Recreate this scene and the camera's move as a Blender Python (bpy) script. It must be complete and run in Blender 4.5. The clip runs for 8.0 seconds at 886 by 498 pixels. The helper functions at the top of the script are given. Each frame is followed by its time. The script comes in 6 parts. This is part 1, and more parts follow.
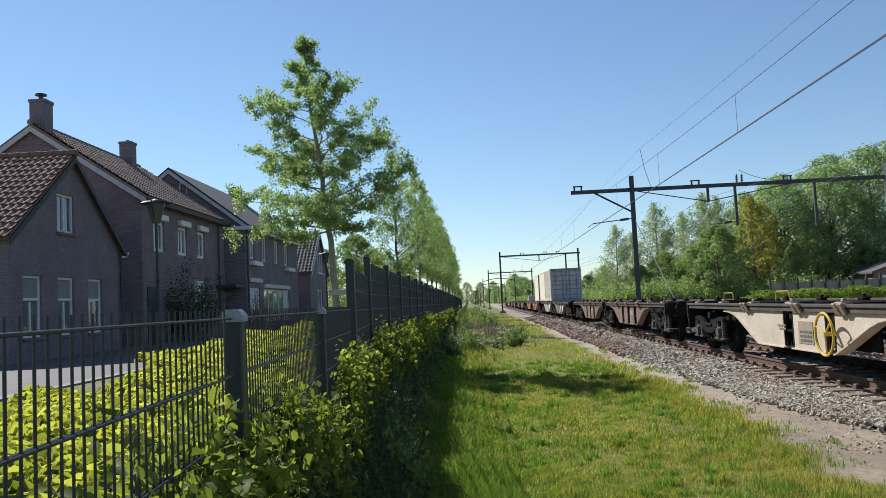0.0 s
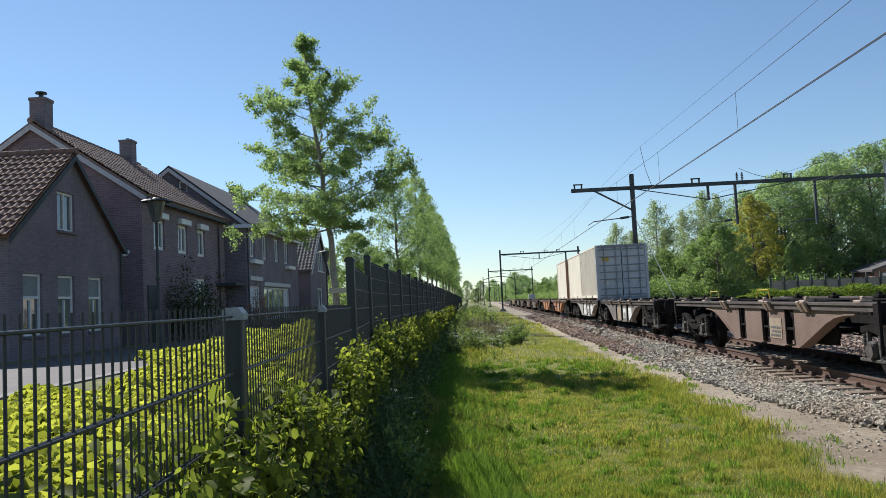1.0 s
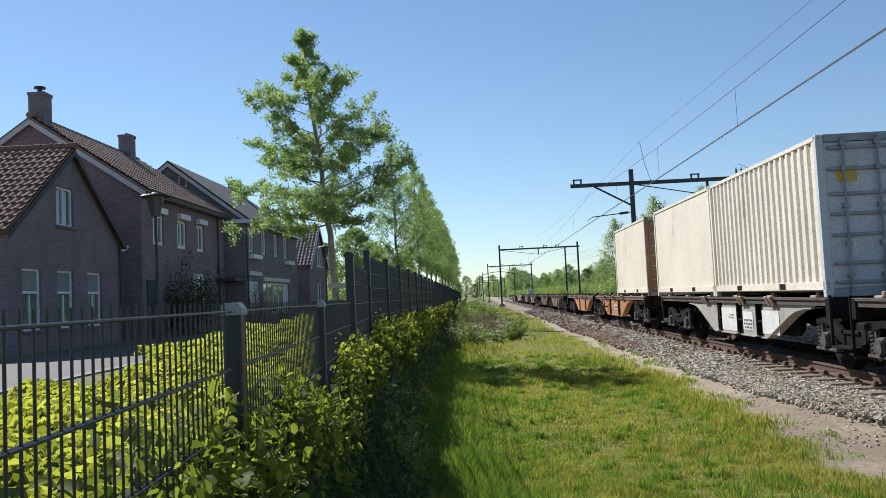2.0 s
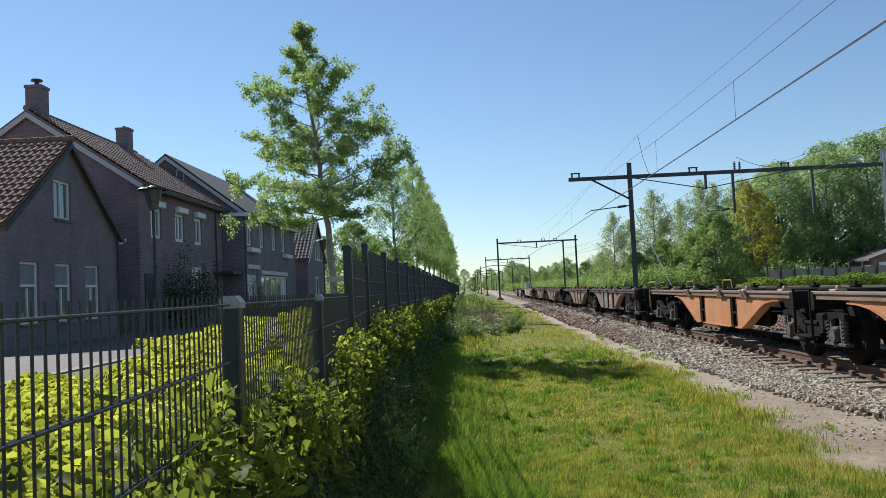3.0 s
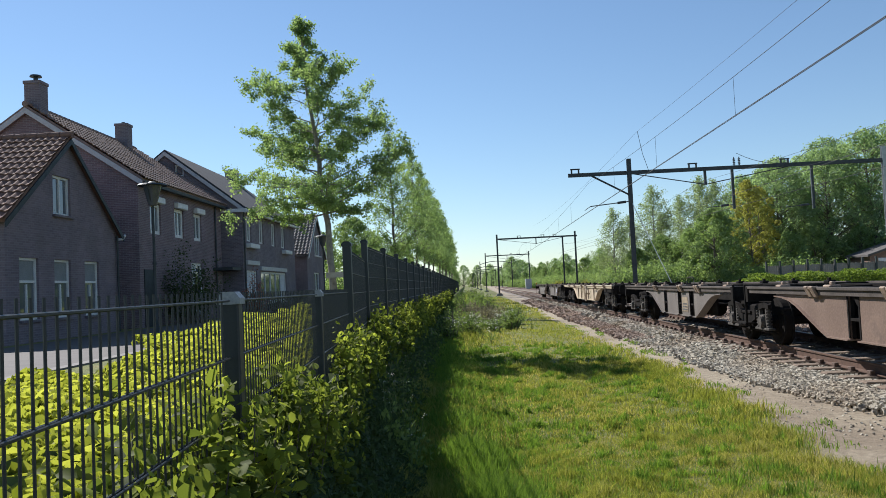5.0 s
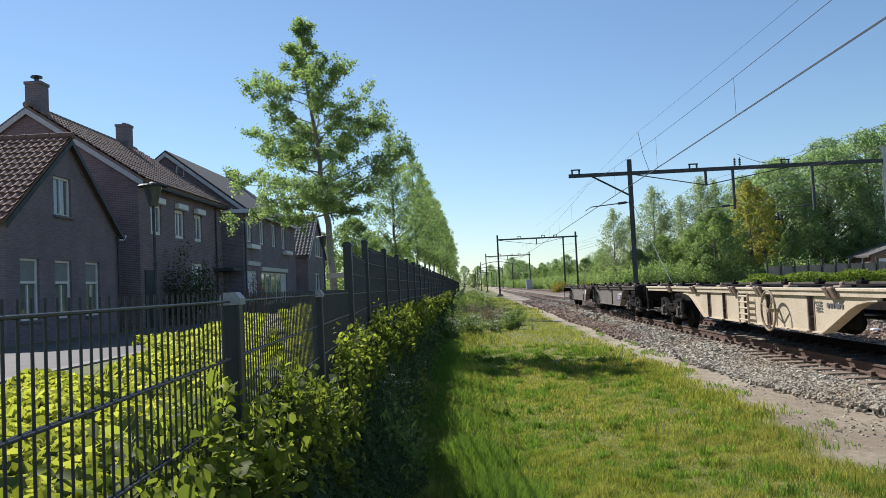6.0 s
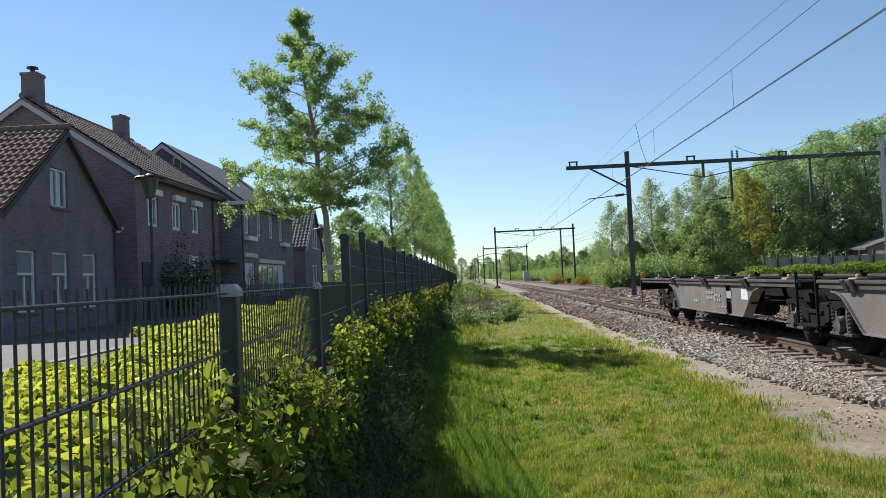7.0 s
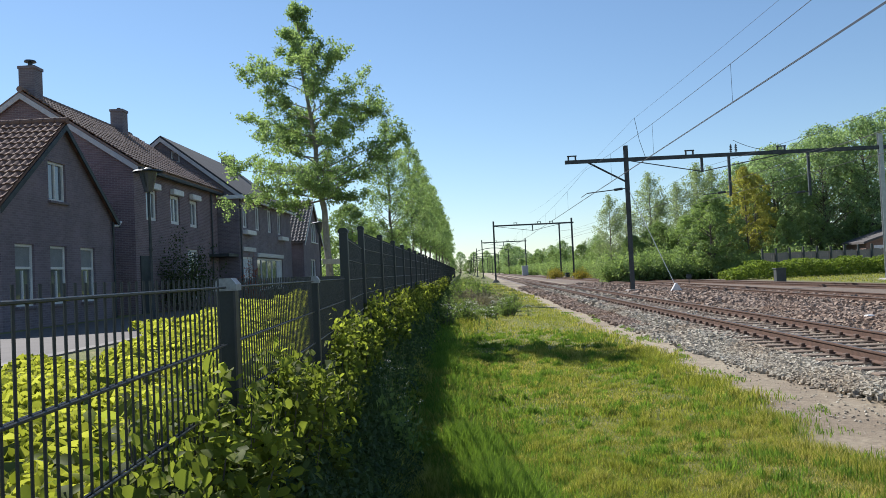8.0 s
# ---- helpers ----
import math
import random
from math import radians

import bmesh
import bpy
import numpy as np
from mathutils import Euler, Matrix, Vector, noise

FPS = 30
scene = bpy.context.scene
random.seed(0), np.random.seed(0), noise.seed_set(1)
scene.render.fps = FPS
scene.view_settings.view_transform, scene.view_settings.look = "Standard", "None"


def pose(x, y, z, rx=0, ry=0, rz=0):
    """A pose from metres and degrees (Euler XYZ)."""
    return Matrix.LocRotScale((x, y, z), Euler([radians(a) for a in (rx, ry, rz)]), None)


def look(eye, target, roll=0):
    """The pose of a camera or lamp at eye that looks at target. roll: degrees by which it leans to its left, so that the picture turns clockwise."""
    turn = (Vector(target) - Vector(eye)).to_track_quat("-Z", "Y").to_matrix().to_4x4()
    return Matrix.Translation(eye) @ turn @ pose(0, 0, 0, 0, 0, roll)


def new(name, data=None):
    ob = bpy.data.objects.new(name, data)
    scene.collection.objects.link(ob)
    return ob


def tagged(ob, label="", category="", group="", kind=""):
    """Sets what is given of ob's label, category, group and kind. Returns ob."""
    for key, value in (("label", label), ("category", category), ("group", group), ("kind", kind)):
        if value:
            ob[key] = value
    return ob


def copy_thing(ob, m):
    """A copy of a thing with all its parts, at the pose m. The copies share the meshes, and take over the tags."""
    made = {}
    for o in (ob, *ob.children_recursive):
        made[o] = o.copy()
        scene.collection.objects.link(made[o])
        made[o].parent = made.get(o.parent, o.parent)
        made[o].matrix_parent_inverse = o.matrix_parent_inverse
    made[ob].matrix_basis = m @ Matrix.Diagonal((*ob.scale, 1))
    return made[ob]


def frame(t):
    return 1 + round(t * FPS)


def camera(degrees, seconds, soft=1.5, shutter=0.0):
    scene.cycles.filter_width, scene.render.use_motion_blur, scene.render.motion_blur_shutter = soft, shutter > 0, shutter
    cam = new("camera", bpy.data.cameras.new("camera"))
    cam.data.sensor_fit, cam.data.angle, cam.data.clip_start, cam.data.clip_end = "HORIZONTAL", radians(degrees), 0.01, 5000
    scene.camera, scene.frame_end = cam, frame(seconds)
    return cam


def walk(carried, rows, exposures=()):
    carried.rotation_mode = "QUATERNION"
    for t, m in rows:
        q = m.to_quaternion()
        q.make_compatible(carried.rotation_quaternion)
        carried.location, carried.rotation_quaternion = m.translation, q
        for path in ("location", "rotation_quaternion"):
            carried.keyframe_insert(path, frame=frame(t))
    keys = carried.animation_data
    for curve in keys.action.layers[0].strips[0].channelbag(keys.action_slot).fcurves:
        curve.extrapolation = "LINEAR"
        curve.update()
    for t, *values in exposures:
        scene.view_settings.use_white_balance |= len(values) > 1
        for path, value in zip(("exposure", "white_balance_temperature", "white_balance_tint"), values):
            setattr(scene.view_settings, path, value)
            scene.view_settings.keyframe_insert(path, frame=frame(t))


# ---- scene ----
# ------------------------------------------------------------------ camera and its way
EYE = Vector((0.0, 0.0, 1.85))
cam = camera(57.55, 8.0, soft=0.85)


def aim(pitch, turn, lean):
    """Pitch up, turn to the right and lean to the right, in degrees, of the standing camera."""
    p, y = radians(pitch), radians(turn)
    way = Vector((math.sin(y) * math.cos(p), math.cos(y) * math.cos(p), math.sin(p)))
    return look(EYE, EYE + way, -lean)


walk(cam, [(t, aim(p, y, r)) for t, p, y, r in (
    (0.0, 3.856, -1.615, 2.754), (0.5, 3.861, -1.622, 2.747), (1.0, 3.728, -1.633, 2.76), (1.5, 3.551, -1.634, 2.743),
    (3.0, 2.913, -1.483, 2.696), (3.5, 2.670, -1.445, 2.700), (4.0, 2.743, -1.493, 2.700), (4.5, 2.607, -1.449, 2.707),
    (6.0, 2.669, -1.500, 2.703), (6.5, 2.549, -1.424, 2.710), (7.0, 2.089, -1.345, 2.667), (7.5, 1.891, -1.232, 2.619),
    (8.0, 1.671, -1.264, 2.643))], exposures=[(0.0, 0.5, 6080, 12), (6.0, 0.54, 6080, 12), (8.0, 0.58, 6080, 12)])

# ------------------------------------------------------------------ daylight
SUN_WAY = Vector((-0.78, 0.84, 1.0)).normalized()
world = bpy.data.worlds.new("world")
scene.world = world
world.use_nodes = True
wn = world.node_tree.nodes
sky = wn.new("ShaderNodeTexSky")
sky.sky_type, sky.sun_disc = "NISHITA", False
sky.sun_elevation = math.asin(SUN_WAY.z)
sky.sun_rotation = math.atan2(SUN_WAY.x, SUN_WAY.y)
sky.air_density, sky.dust_density, sky.ozone_density = 1.0, 0.05, 2.0
even = wn.new("ShaderNodeGamma")
even.inputs[1].default_value = 0.93
world.node_tree.links.new(sky.outputs[0], even.inputs[0])
clear = wn.new("ShaderNodeMix")
clear.data_type, clear.blend_type = "RGBA", "MULTIPLY"
clear.inputs[0].default_value, clear.inputs[7].default_value = 1.0, (0.895, 0.968, 0.995, 1.0)
world.node_tree.links.new(even.outputs[0], clear.inputs[6])
world.node_tree.links.new(clear.outputs[2], wn["Background"].inputs[0])
wn["Background"].inputs[1].default_value = 0.093
sun = new("sun", bpy.data.lights.new("sun", "SUN"))
sun.data.energy, sun.data.angle, sun.data.color = 5.0, radians(0.53), (1.0, 0.95, 0.86)
sun.matrix_world = look(SUN_WAY * 60, (0, 0, 0))


# ------------------------------------------------------------------ material tools
def nodes_of(name):
    m = bpy.data.materials.new(name)
    m.use_nodes = True
    nt = m.node_tree
    return m, nt, nt.nodes, nt.links, nt.nodes["Principled BSDF"]


def ramp(nt, src, stops):
    r = nt.nodes.new("ShaderNodeValToRGB")
    els = r.color_ramp.elements
    while len(els) < len(stops):
        els.new(0.5)
    for e, (p, c) in zip(els, stops):
        e.position, e.color = p, (*c, 1) if len(c) == 3 else c
    nt.links.new(src, r.inputs[0])
    return r.outputs[0]


def noise_tex(nt, scale, detail=4.0, rough=0.55, coord="Object", stretch=(1, 1, 1)):
    tc, mp, n = (nt.nodes.new("ShaderNode" + k) for k in ("TexCoord", "Mapping", "TexNoise"))
    mp.inputs["Scale"].default_value = stretch
    n.inputs["Scale"].default_value, n.inputs["Detail"].default_value, n.inputs["Roughness"].default_value = scale, detail, rough
    nt.links.new(tc.outputs[coord], mp.inputs[0])
    nt.links.new(mp.outputs[0], n.inputs[0])
    return n.outputs["Fac"]


def mix(nt, fac, a, b, mode="MIX"):
    n = nt.nodes.new("ShaderNodeMix")
    n.data_type, n.blend_type = "RGBA", mode
    for sock, v in ((n.inputs[0], fac), (n.inputs[6], a), (n.inputs[7], b)):
        if isinstance(v, bpy.types.NodeSocket):
            nt.links.new(v, sock)
        elif isinstance(v, (int, float)):
            sock.default_value = v
        else:
            sock.default_value = (*v, 1)
    return n.outputs[2]


def bump(nt, height, strength, dist=0.01):
    b = nt.nodes.new("ShaderNodeBump")
    b.inputs["Strength"].default_value, b.inputs["Distance"].default_value = strength, dist
    nt.links.new(height, b.inputs["Height"])
    nt.links.new(b.outputs[0], nt.nodes["Principled BSDF"].inputs["Normal"])


def surface(name, dark, light, scale=6.0, rough=0.7, metal=0.0, grain=60.0, relief=0.25, dist=0.004, spots=None, spot_at=0.6, spread=0.15, shine=0.5):
    """A worn surface: two colours in soft clouds, fine grain, relief and, if given, stains of a third colour."""
    m, nt, n, l, p = nodes_of(name)
    big, fine = noise_tex(nt, scale), noise_tex(nt, grain, 3)
    c = ramp(nt, big, [(0.32, dark), (0.68, light)])
    c = mix(nt, 0.35, c, ramp(nt, fine, [(0.3, tuple(v * 0.55 for v in dark)), (0.7, tuple(min(1, v * 1.3) for v in light))]))
    if spots:
        f = ramp(nt, noise_tex(nt, scale * 0.6, 7, 0.7), [(spot_at, (0, 0, 0)), (min(1, spot_at + spread), (1, 1, 1))])
        c = mix(nt, f, c, spots)
    l.new(c, p.inputs["Base Color"])
    p.inputs["Roughness"].default_value, p.inputs["Metallic"].default_value = rough, metal
    p.inputs["Specular IOR Level"].default_value = shine
    bump(nt, fine, relief, dist)
    return m


def leaf_material(name, dark, light, through_amount=0.45, dry=None, bright_few=False):
    """Leaves that let some of the sun through."""
    m, nt, n, l, p = nodes_of(name)
    geo = n.new("ShaderNodeNewGeometry")
    c = ramp(nt, geo.outputs["Random Per Island"], [(0.0, dark), (0.62, tuple(d * 0.72 + q * 0.28 for d, q in zip(dark, light))), (1.0, light)] if bright_few else [(0.0, dark), (1.0, light)])
    c = mix(nt, 0.35, c, ramp(nt, noise_tex(nt, 1.3, 2), [(0.3, dark), (0.7, light)]))
    if dry:
        f = n.new("ShaderNodeMath")
        f.operation = "MULTIPLY"
        l.new(ramp(nt, geo.outputs["Random Per Island"], [(0.42, (0, 0, 0)), (0.62, (1, 1, 1))]), f.inputs[0])
        l.new(ramp(nt, noise_tex(nt, 0.5, 5, 0.65), [(0.4, (0.1, 0.1, 0.1)), (0.62, (0.95, 0.95, 0.95))]), f.inputs[1])
        c = mix(nt, f.outputs[0], c, dry)
    l.new(c, p.inputs["Base Color"])
    p.inputs["Roughness"].default_value, p.inputs["Specular IOR Level"].default_value = 0.65, 0.16
    tl, ms = n.new("ShaderNodeBsdfTranslucent"), n.new("ShaderNodeMixShader")
    l.new(mix(nt, 1.0, c, (1.22, 1.28, 0.7), "MULTIPLY"), tl.inputs[0])
    ms.inputs[0].default_value = through_amount
    l.new(p.outputs[0], ms.inputs[1]), l.new(tl.outputs[0], ms.inputs[2])
    l.new(ms.outputs[0], n["Material Output"].inputs[0])
    return m


def brick_material(name, c1, c2, mortar, w=0.22, h=0.066):
    m, nt, n, l, p = nodes_of(name)
    tc, sep, comb, br = (n.new("ShaderNode" + k) for k in ("TexCoord", "SeparateXYZ", "CombineXYZ", "TexBrick"))
    add = n.new("ShaderNodeMath")
    l.new(tc.outputs["Object"], sep.inputs[0])
    l.new(sep.outputs[0], add.inputs[0]), l.new(sep.outputs[1], add.inputs[1])
    l.new(add.outputs[0], comb.inputs[0]), l.new(sep.outputs[2], comb.inputs[1])
    l.new(comb.outputs[0], br.inputs["Vector"])
    br.inputs["Color1"].default_value, br.inputs["Color2"].default_value, br.inputs["Mortar"].default_value = (*c1, 1), (*c2, 1), (*mortar, 1)
    br.inputs["Scale"].default_value, br.inputs["Mortar Size"].default_value = 1.0, 0.009
    br.inputs["Brick Width"].default_value, br.inputs["Row Height"].default_value, br.inputs["Bias"].default_value = w, h, -0.2
    c = mix(nt, 0.3, br.outputs["Color"], ramp(nt, noise_tex(nt, 1.1, 5), [(0.3, tuple(v * 0.6 for v in c1)), (0.7, tuple(v * 1.25 for v in c2))]))
    l.new(c, p.inputs["Base Color"])
    p.inputs["Roughness"].default_value = 0.88
    inv = n.new("ShaderNodeInvert")
    l.new(br.outputs["Fac"], inv.inputs[1])
    bump(nt, inv.outputs[0], 0.9, 0.012)
    return m


# ------------------------------------------------------------------ mesh tools
def slot(ob, *mats):
    for m in mats:
        ob.data.materials.append(m)
    return ob


def empty(name, m=None):
    ob = new(name)
    ob.empty_display_size = 0.2
    if m:
        ob.matrix_basis = m
    return ob


def part(name, bm, mat, parent=None, label="", smooth=False):
    """Links a bmesh as one mesh object under a thing or a part."""
    me = bpy.data.meshes.new(name)
    bmesh.ops.recalc_face_normals(bm, faces=bm.faces)
    bm.to_mesh(me)
    bm.free()
    ob = slot(new(name, me), mat)
    ob.parent = parent
    if smooth:
        for f in me.polygons:
            f.use_smooth = True
    if label:
        ob["label"] = label
    return ob


def shared(name, me, parent, m):
    """One more object on a mesh that is already there."""
    ob = new(name, me)
    ob.parent, ob.matrix_basis = parent, m
    return ob


def from_arrays(name, verts, faces, mat, parent=None, label="", flat=False):
    """A mesh from numpy arrays of corners and of triangles or quads."""
    me = bpy.data.meshes.new(name)
    k = faces.shape[1]
    me.vertices.add(len(verts)), me.loops.add(faces.size), me.polygons.add(len(faces))
    me.vertices.foreach_set("co", np.ascontiguousarray(verts, np.float32).ravel())
    me.loops.foreach_set("vertex_index", np.ascontiguousarray(faces, np.int32).ravel())
    me.polygons.foreach_set("loop_start", np.arange(0, faces.size, k, dtype=np.int32))
    if flat:
        me.polygons.foreach_set("use_smooth", np.zeros(len(faces), bool))
    me.update(calc_edges=True)
    ob = slot(new(name, me), mat)
    ob.parent = parent
    if label:
        ob["label"] = label
    return ob


def box(bm, x0, x1, y0, y1, z0, z1, m=None, bevel=0.0):
    r = bmesh.ops.create_cube(bm, size=1)["verts"]
    t = Matrix.Translation(((x0 + x1) / 2, (y0 + y1) / 2, (z0 + z1) / 2)) @ Matrix.Diagonal((x1 - x0, y1 - y0, z1 - z0, 1))
    bmesh.ops.transform(bm, matrix=(m @ t) if m else t, verts=r)
    if bevel:
        bmesh.ops.bevel(bm, geom=list({e for v in r for e in v.link_edges}), offset=bevel, segments=1, affect="EDGES")
    return bm


def rod(bm, a, b, r0, r1=None, seg=8, caps=True):
    a, b = Vector(a), Vector(b)
    d = b - a
    m = Matrix.Translation((a + b) / 2) @ d.to_track_quat("Z", "Y").to_matrix().to_4x4()
    bmesh.ops.create_cone(bm, cap_ends=caps, segments=seg, radius1=r0, radius2=r0 if r1 is None else r1, depth=d.length, matrix=m)
    return bm


def lathe(bm, profile, m=None, seg=12):
    """A solid turned about z from (radius, height) pairs, lowest first."""
    rings = [[bm.verts.new((r * math.cos(2 * math.pi * i / seg), r * math.sin(2 * math.pi * i / seg), z)) for i in range(seg)] for r, z in profile]
    for a, b in zip(rings, rings[1:]):
        for i in range(seg):
            bm.faces.new((a[i], a[(i + 1) % seg], b[(i + 1) % seg], b[i]))
    bm.faces.new(rings[0][::-1]), bm.faces.new(rings[-1])
    if m:
        bmesh.ops.transform(bm, matrix=m, verts=[v for r in rings for v in r])
    return bm


def prism(bm, outline, a, b, axis="x"):
    """An outline of (u, v) pairs pushed from a to b along an axis; u, v are y, z for x, x, z for y and x, y for z."""
    put = {"x": lambda u, v, w: (w, u, v), "y": lambda u, v, w: (u, w, v), "z": lambda u, v, w: (u, v, w)}[axis]
    p, q = [[bm.verts.new(put(u, v, w)) for u, v in outline] for w in (a, b)]
    n = len(outline)
    bm.faces.new(p), bm.faces.new(q[::-1])
    for i in range(n):
        bm.faces.new((p[i], q[i], q[(i + 1) % n], p[(i + 1) % n]))
    return bm


def fresh():
    return bmesh.new()


def leaf_arrays(centres, size, rng, droop=0.0, up=0.35, facing=None):
    """Small folded leaves, two triangles each side, round the given centres; they may face outward from a clump."""
    n = len(centres)
    nrm = rng.normal(size=(n, 3)) + (0, 0, up) if facing is None else rng.normal(size=(n, 3)) * 0.5 + facing + (0, 0, up)
    nrm /= np.linalg.norm(nrm, axis=1)[:, None]
    t = np.cross(nrm, rng.normal(size=(n, 3)))
    t /= np.linalg.norm(t, axis=1)[:, None]
    s = np.cross(nrm, t)
    k = (size * rng.uniform(0.6, 1.3, n))[:, None]
    base, tip = centres - t * k * 0.5, centres + t * k * 0.55 - (0, 0, 1) * k * droop
    left, right = centres + s * k * 0.32 + nrm * k * 0.1, centres - s * k * 0.32 + nrm * k * 0.1
    v = np.stack([base, left, tip, right], 1).reshape(-1, 3)
    i = np.arange(n)[:, None] * 4
    return v, np.concatenate([i + (0, 2, 1), i + (0, 3, 2)], 0)


def fine_leaf_arrays(centres, size, rng, droop=0.2, up=0.7):
    """Larger near leaves: an oval outline of seven corners, folded along the rib and bent down at the tip."""
    n = len(centres)
    nrm = rng.normal(size=(n, 3)) * 0.8 + (0, 0, up)
    nrm /= np.linalg.norm(nrm, axis=1)[:, None]
    t = np.cross(nrm, rng.normal(size=(n, 3)))
    t /= np.linalg.norm(t, axis=1)[:, None]
    s = np.cross(nrm, t)
    k = (size * rng.uniform(0.55, 1.35, n))[:, None]
    down = (0, 0, 1) * k * droop
    rib = [centres + t * k * q - down * max(0, q) ** 2 * 2 for q in (-0.5, 0.0, 0.55)]
    edge = [rib[1] + t * k * q + s * k * w * 0.33 + nrm * k * 0.09 - down * max(0, q) * 0.8 for q, w in ((-0.28, 0.8), (0.18, 0.85), (-0.28, -0.8), (0.18, -0.85))]
    v = np.stack(rib + edge, 1).reshape(-1, 3)
    i = np.arange(n)[:, None] * 7
    return v, np.concatenate([i + f for f in ((0, 1, 3), (3, 1, 4), (4, 1, 2), (0, 5, 1), (5, 6, 1), (6, 2, 1))], 0)


def cat(*pairs):
    vs, fs, o = [], [], 0
    for v, f in pairs:
        vs.append(v), fs.append(f + o)
        o += len(v)
    return np.concatenate(vs), np.concatenate(fs)


# ------------------------------------------------------------------ materials
TILE_OLD = surface("weathered_grey_brown_tile", (0.15, 0.102, 0.086), (0.31, 0.215, 0.178), 2.2, 0.8, grain=40, spots=(0.1, 0.085, 0.07), spot_at=0.56)
ASPHALT = surface("street_paving", (0.068, 0.057, 0.052), (0.108, 0.092, 0.084), 2.0, 0.85, grain=40)
SEAT = surface("rusty_baseplate", (0.075, 0.048, 0.036), (0.15, 0.1, 0.075), 8, 0.8, 0.2, 60)
KERB = surface("weathered_kerb_concrete", (0.16, 0.14, 0.13), (0.24, 0.22, 0.2), 3, 0.9)
RUST = surface("rusty_rail_steel", (0.06, 0.034, 0.024), (0.14, 0.078, 0.052), 8, 0.75, 0.2, 80)
RAILTOP = surface("worn_rail_top", (0.09, 0.08, 0.075), (0.16, 0.145, 0.135), 8, 0.45, 0.5, 80)
SLEEPER = surface("old_timber_sleeper", (0.115, 0.08, 0.057), (0.27, 0.2, 0.145), 5, 0.9, grain=90, relief=0.5)
STONE = surface("ballast_stone", (0.09, 0.07, 0.057), (0.21, 0.168, 0.138), 4.5, 0.9, grain=50, relief=0.5)
FENCE = surface("dark_green_grey_coating", (0.012, 0.017, 0.02), (0.02, 0.027, 0.031), 5, 0.45, grain=120, relief=0.08)
CAP = surface("pale_post_cap", (0.22, 0.23, 0.245), (0.34, 0.35, 0.36), 9, 0.55, grain=90)
BARK = surface("grey_bark", (0.08, 0.065, 0.05), (0.21, 0.18, 0.145), 9, 0.92, grain=35, relief=0.8, dist=0.01)
PALEBARK = surface("pale_grey_bark", (0.16, 0.14, 0.115), (0.33, 0.3, 0.25), 9, 0.92, grain=35, relief=0.8, dist=0.01)
MAST = surface("weathered_mast_steel", (0.03, 0.037, 0.042), (0.07, 0.08, 0.085), 4, 0.6, 0.35, 60)
PALEMAST = surface("galvanised_mast_steel", (0.3, 0.32, 0.32), (0.42, 0.44, 0.44), 4, 0.5, 0.5, 60)
WIRE = surface("dark_wire", (0.03, 0.03, 0.032), (0.055, 0.055, 0.058), 4, 0.8, 0.0)
BRICK1 = brick_material("dark_purple_brick", (0.165, 0.129, 0.15), (0.244, 0.193, 0.218), (0.25, 0.22, 0.245))
BRICK2 = brick_material("brown_red_brick", (0.15, 0.106, 0.117), (0.252, 0.18, 0.192), (0.31, 0.28, 0.3))
BRICK3 = brick_material("grey_brown_brick", (0.146, 0.121, 0.14), (0.235, 0.196, 0.218), (0.285, 0.262, 0.285))
TILE = surface("brown_clay_tile", (0.13, 0.07, 0.052), (0.25, 0.137, 0.1), 3, 0.88, grain=40, spots=(0.09, 0.06, 0.045), spot_at=0.58)
TILE_DARK = surface("dark_weathered_tile", (0.06, 0.055, 0.055), (0.13, 0.115, 0.11), 3, 0.75, grain=40)
NET = surface("white_net_curtain", (0.5, 0.52, 0.55), (0.66, 0.68, 0.7), 5, 0.8)
SLATE = surface("blue_grey_slate", (0.03, 0.033, 0.04), (0.06, 0.064, 0.072), 3, 0.9, grain=25, shine=0.25)
WHITE = surface("white_paint", (0.6, 0.6, 0.6), (0.78, 0.78, 0.77), 5, 0.5, grain=70, relief=0.08)
BLIND = surface("grey_roller_blind", (0.2, 0.21, 0.22), (0.27, 0.28, 0.29), 5, 0.8)
GREYTRIM = surface("pale_grey_trim", (0.4, 0.4, 0.42), (0.56, 0.56, 0.57), 5, 0.5, grain=70, relief=0.08)
LEAF_TREE = leaf_material("tree_leaf", (0.135, 0.205, 0.1), (0.39, 0.49, 0.235), 0.54)
LEAF_HEDGE = leaf_material("hedge_leaf", (0.19, 0.21, 0.025), (0.62, 0.6, 0.13), 0.55)
LEAF_WOOD = leaf_material("wood_leaf", (0.19, 0.262, 0.16), (0.36, 0.455, 0.275), 0.62)
LEAF_PALE = leaf_material("birch_leaf", (0.23, 0.28, 0.18), (0.38, 0.44, 0.28), 0.55)
LEAF_GOLD = leaf_material("golden_leaf", (0.3, 0.285, 0.075), (0.48, 0.45, 0.14), 0.5)
LEAF_FRESH = leaf_material("fresh_leaf", (0.17, 0.235, 0.1), (0.33, 0.42, 0.19), 0.52)
LEAF_HEDGE2 = leaf_material("verge_hedge_leaf", (0.1, 0.15, 0.03), (0.25, 0.31, 0.065), 0.45)
# Hedge core leaf, coloured dark and nearly opaque for the shade inside.
LEAF_CORE_SHADE = leaf_material("shade_dark_inner_leaf", (0.045, 0.065, 0.022), (0.1, 0.13, 0.042), 0.12)
# Weed leaf toned dark to carry the shade of the bank.
LEAF_BANK_SHADE = leaf_material("shade_toned_weed_leaf", (0.05, 0.08, 0.036), (0.11, 0.155, 0.065), 0.3)
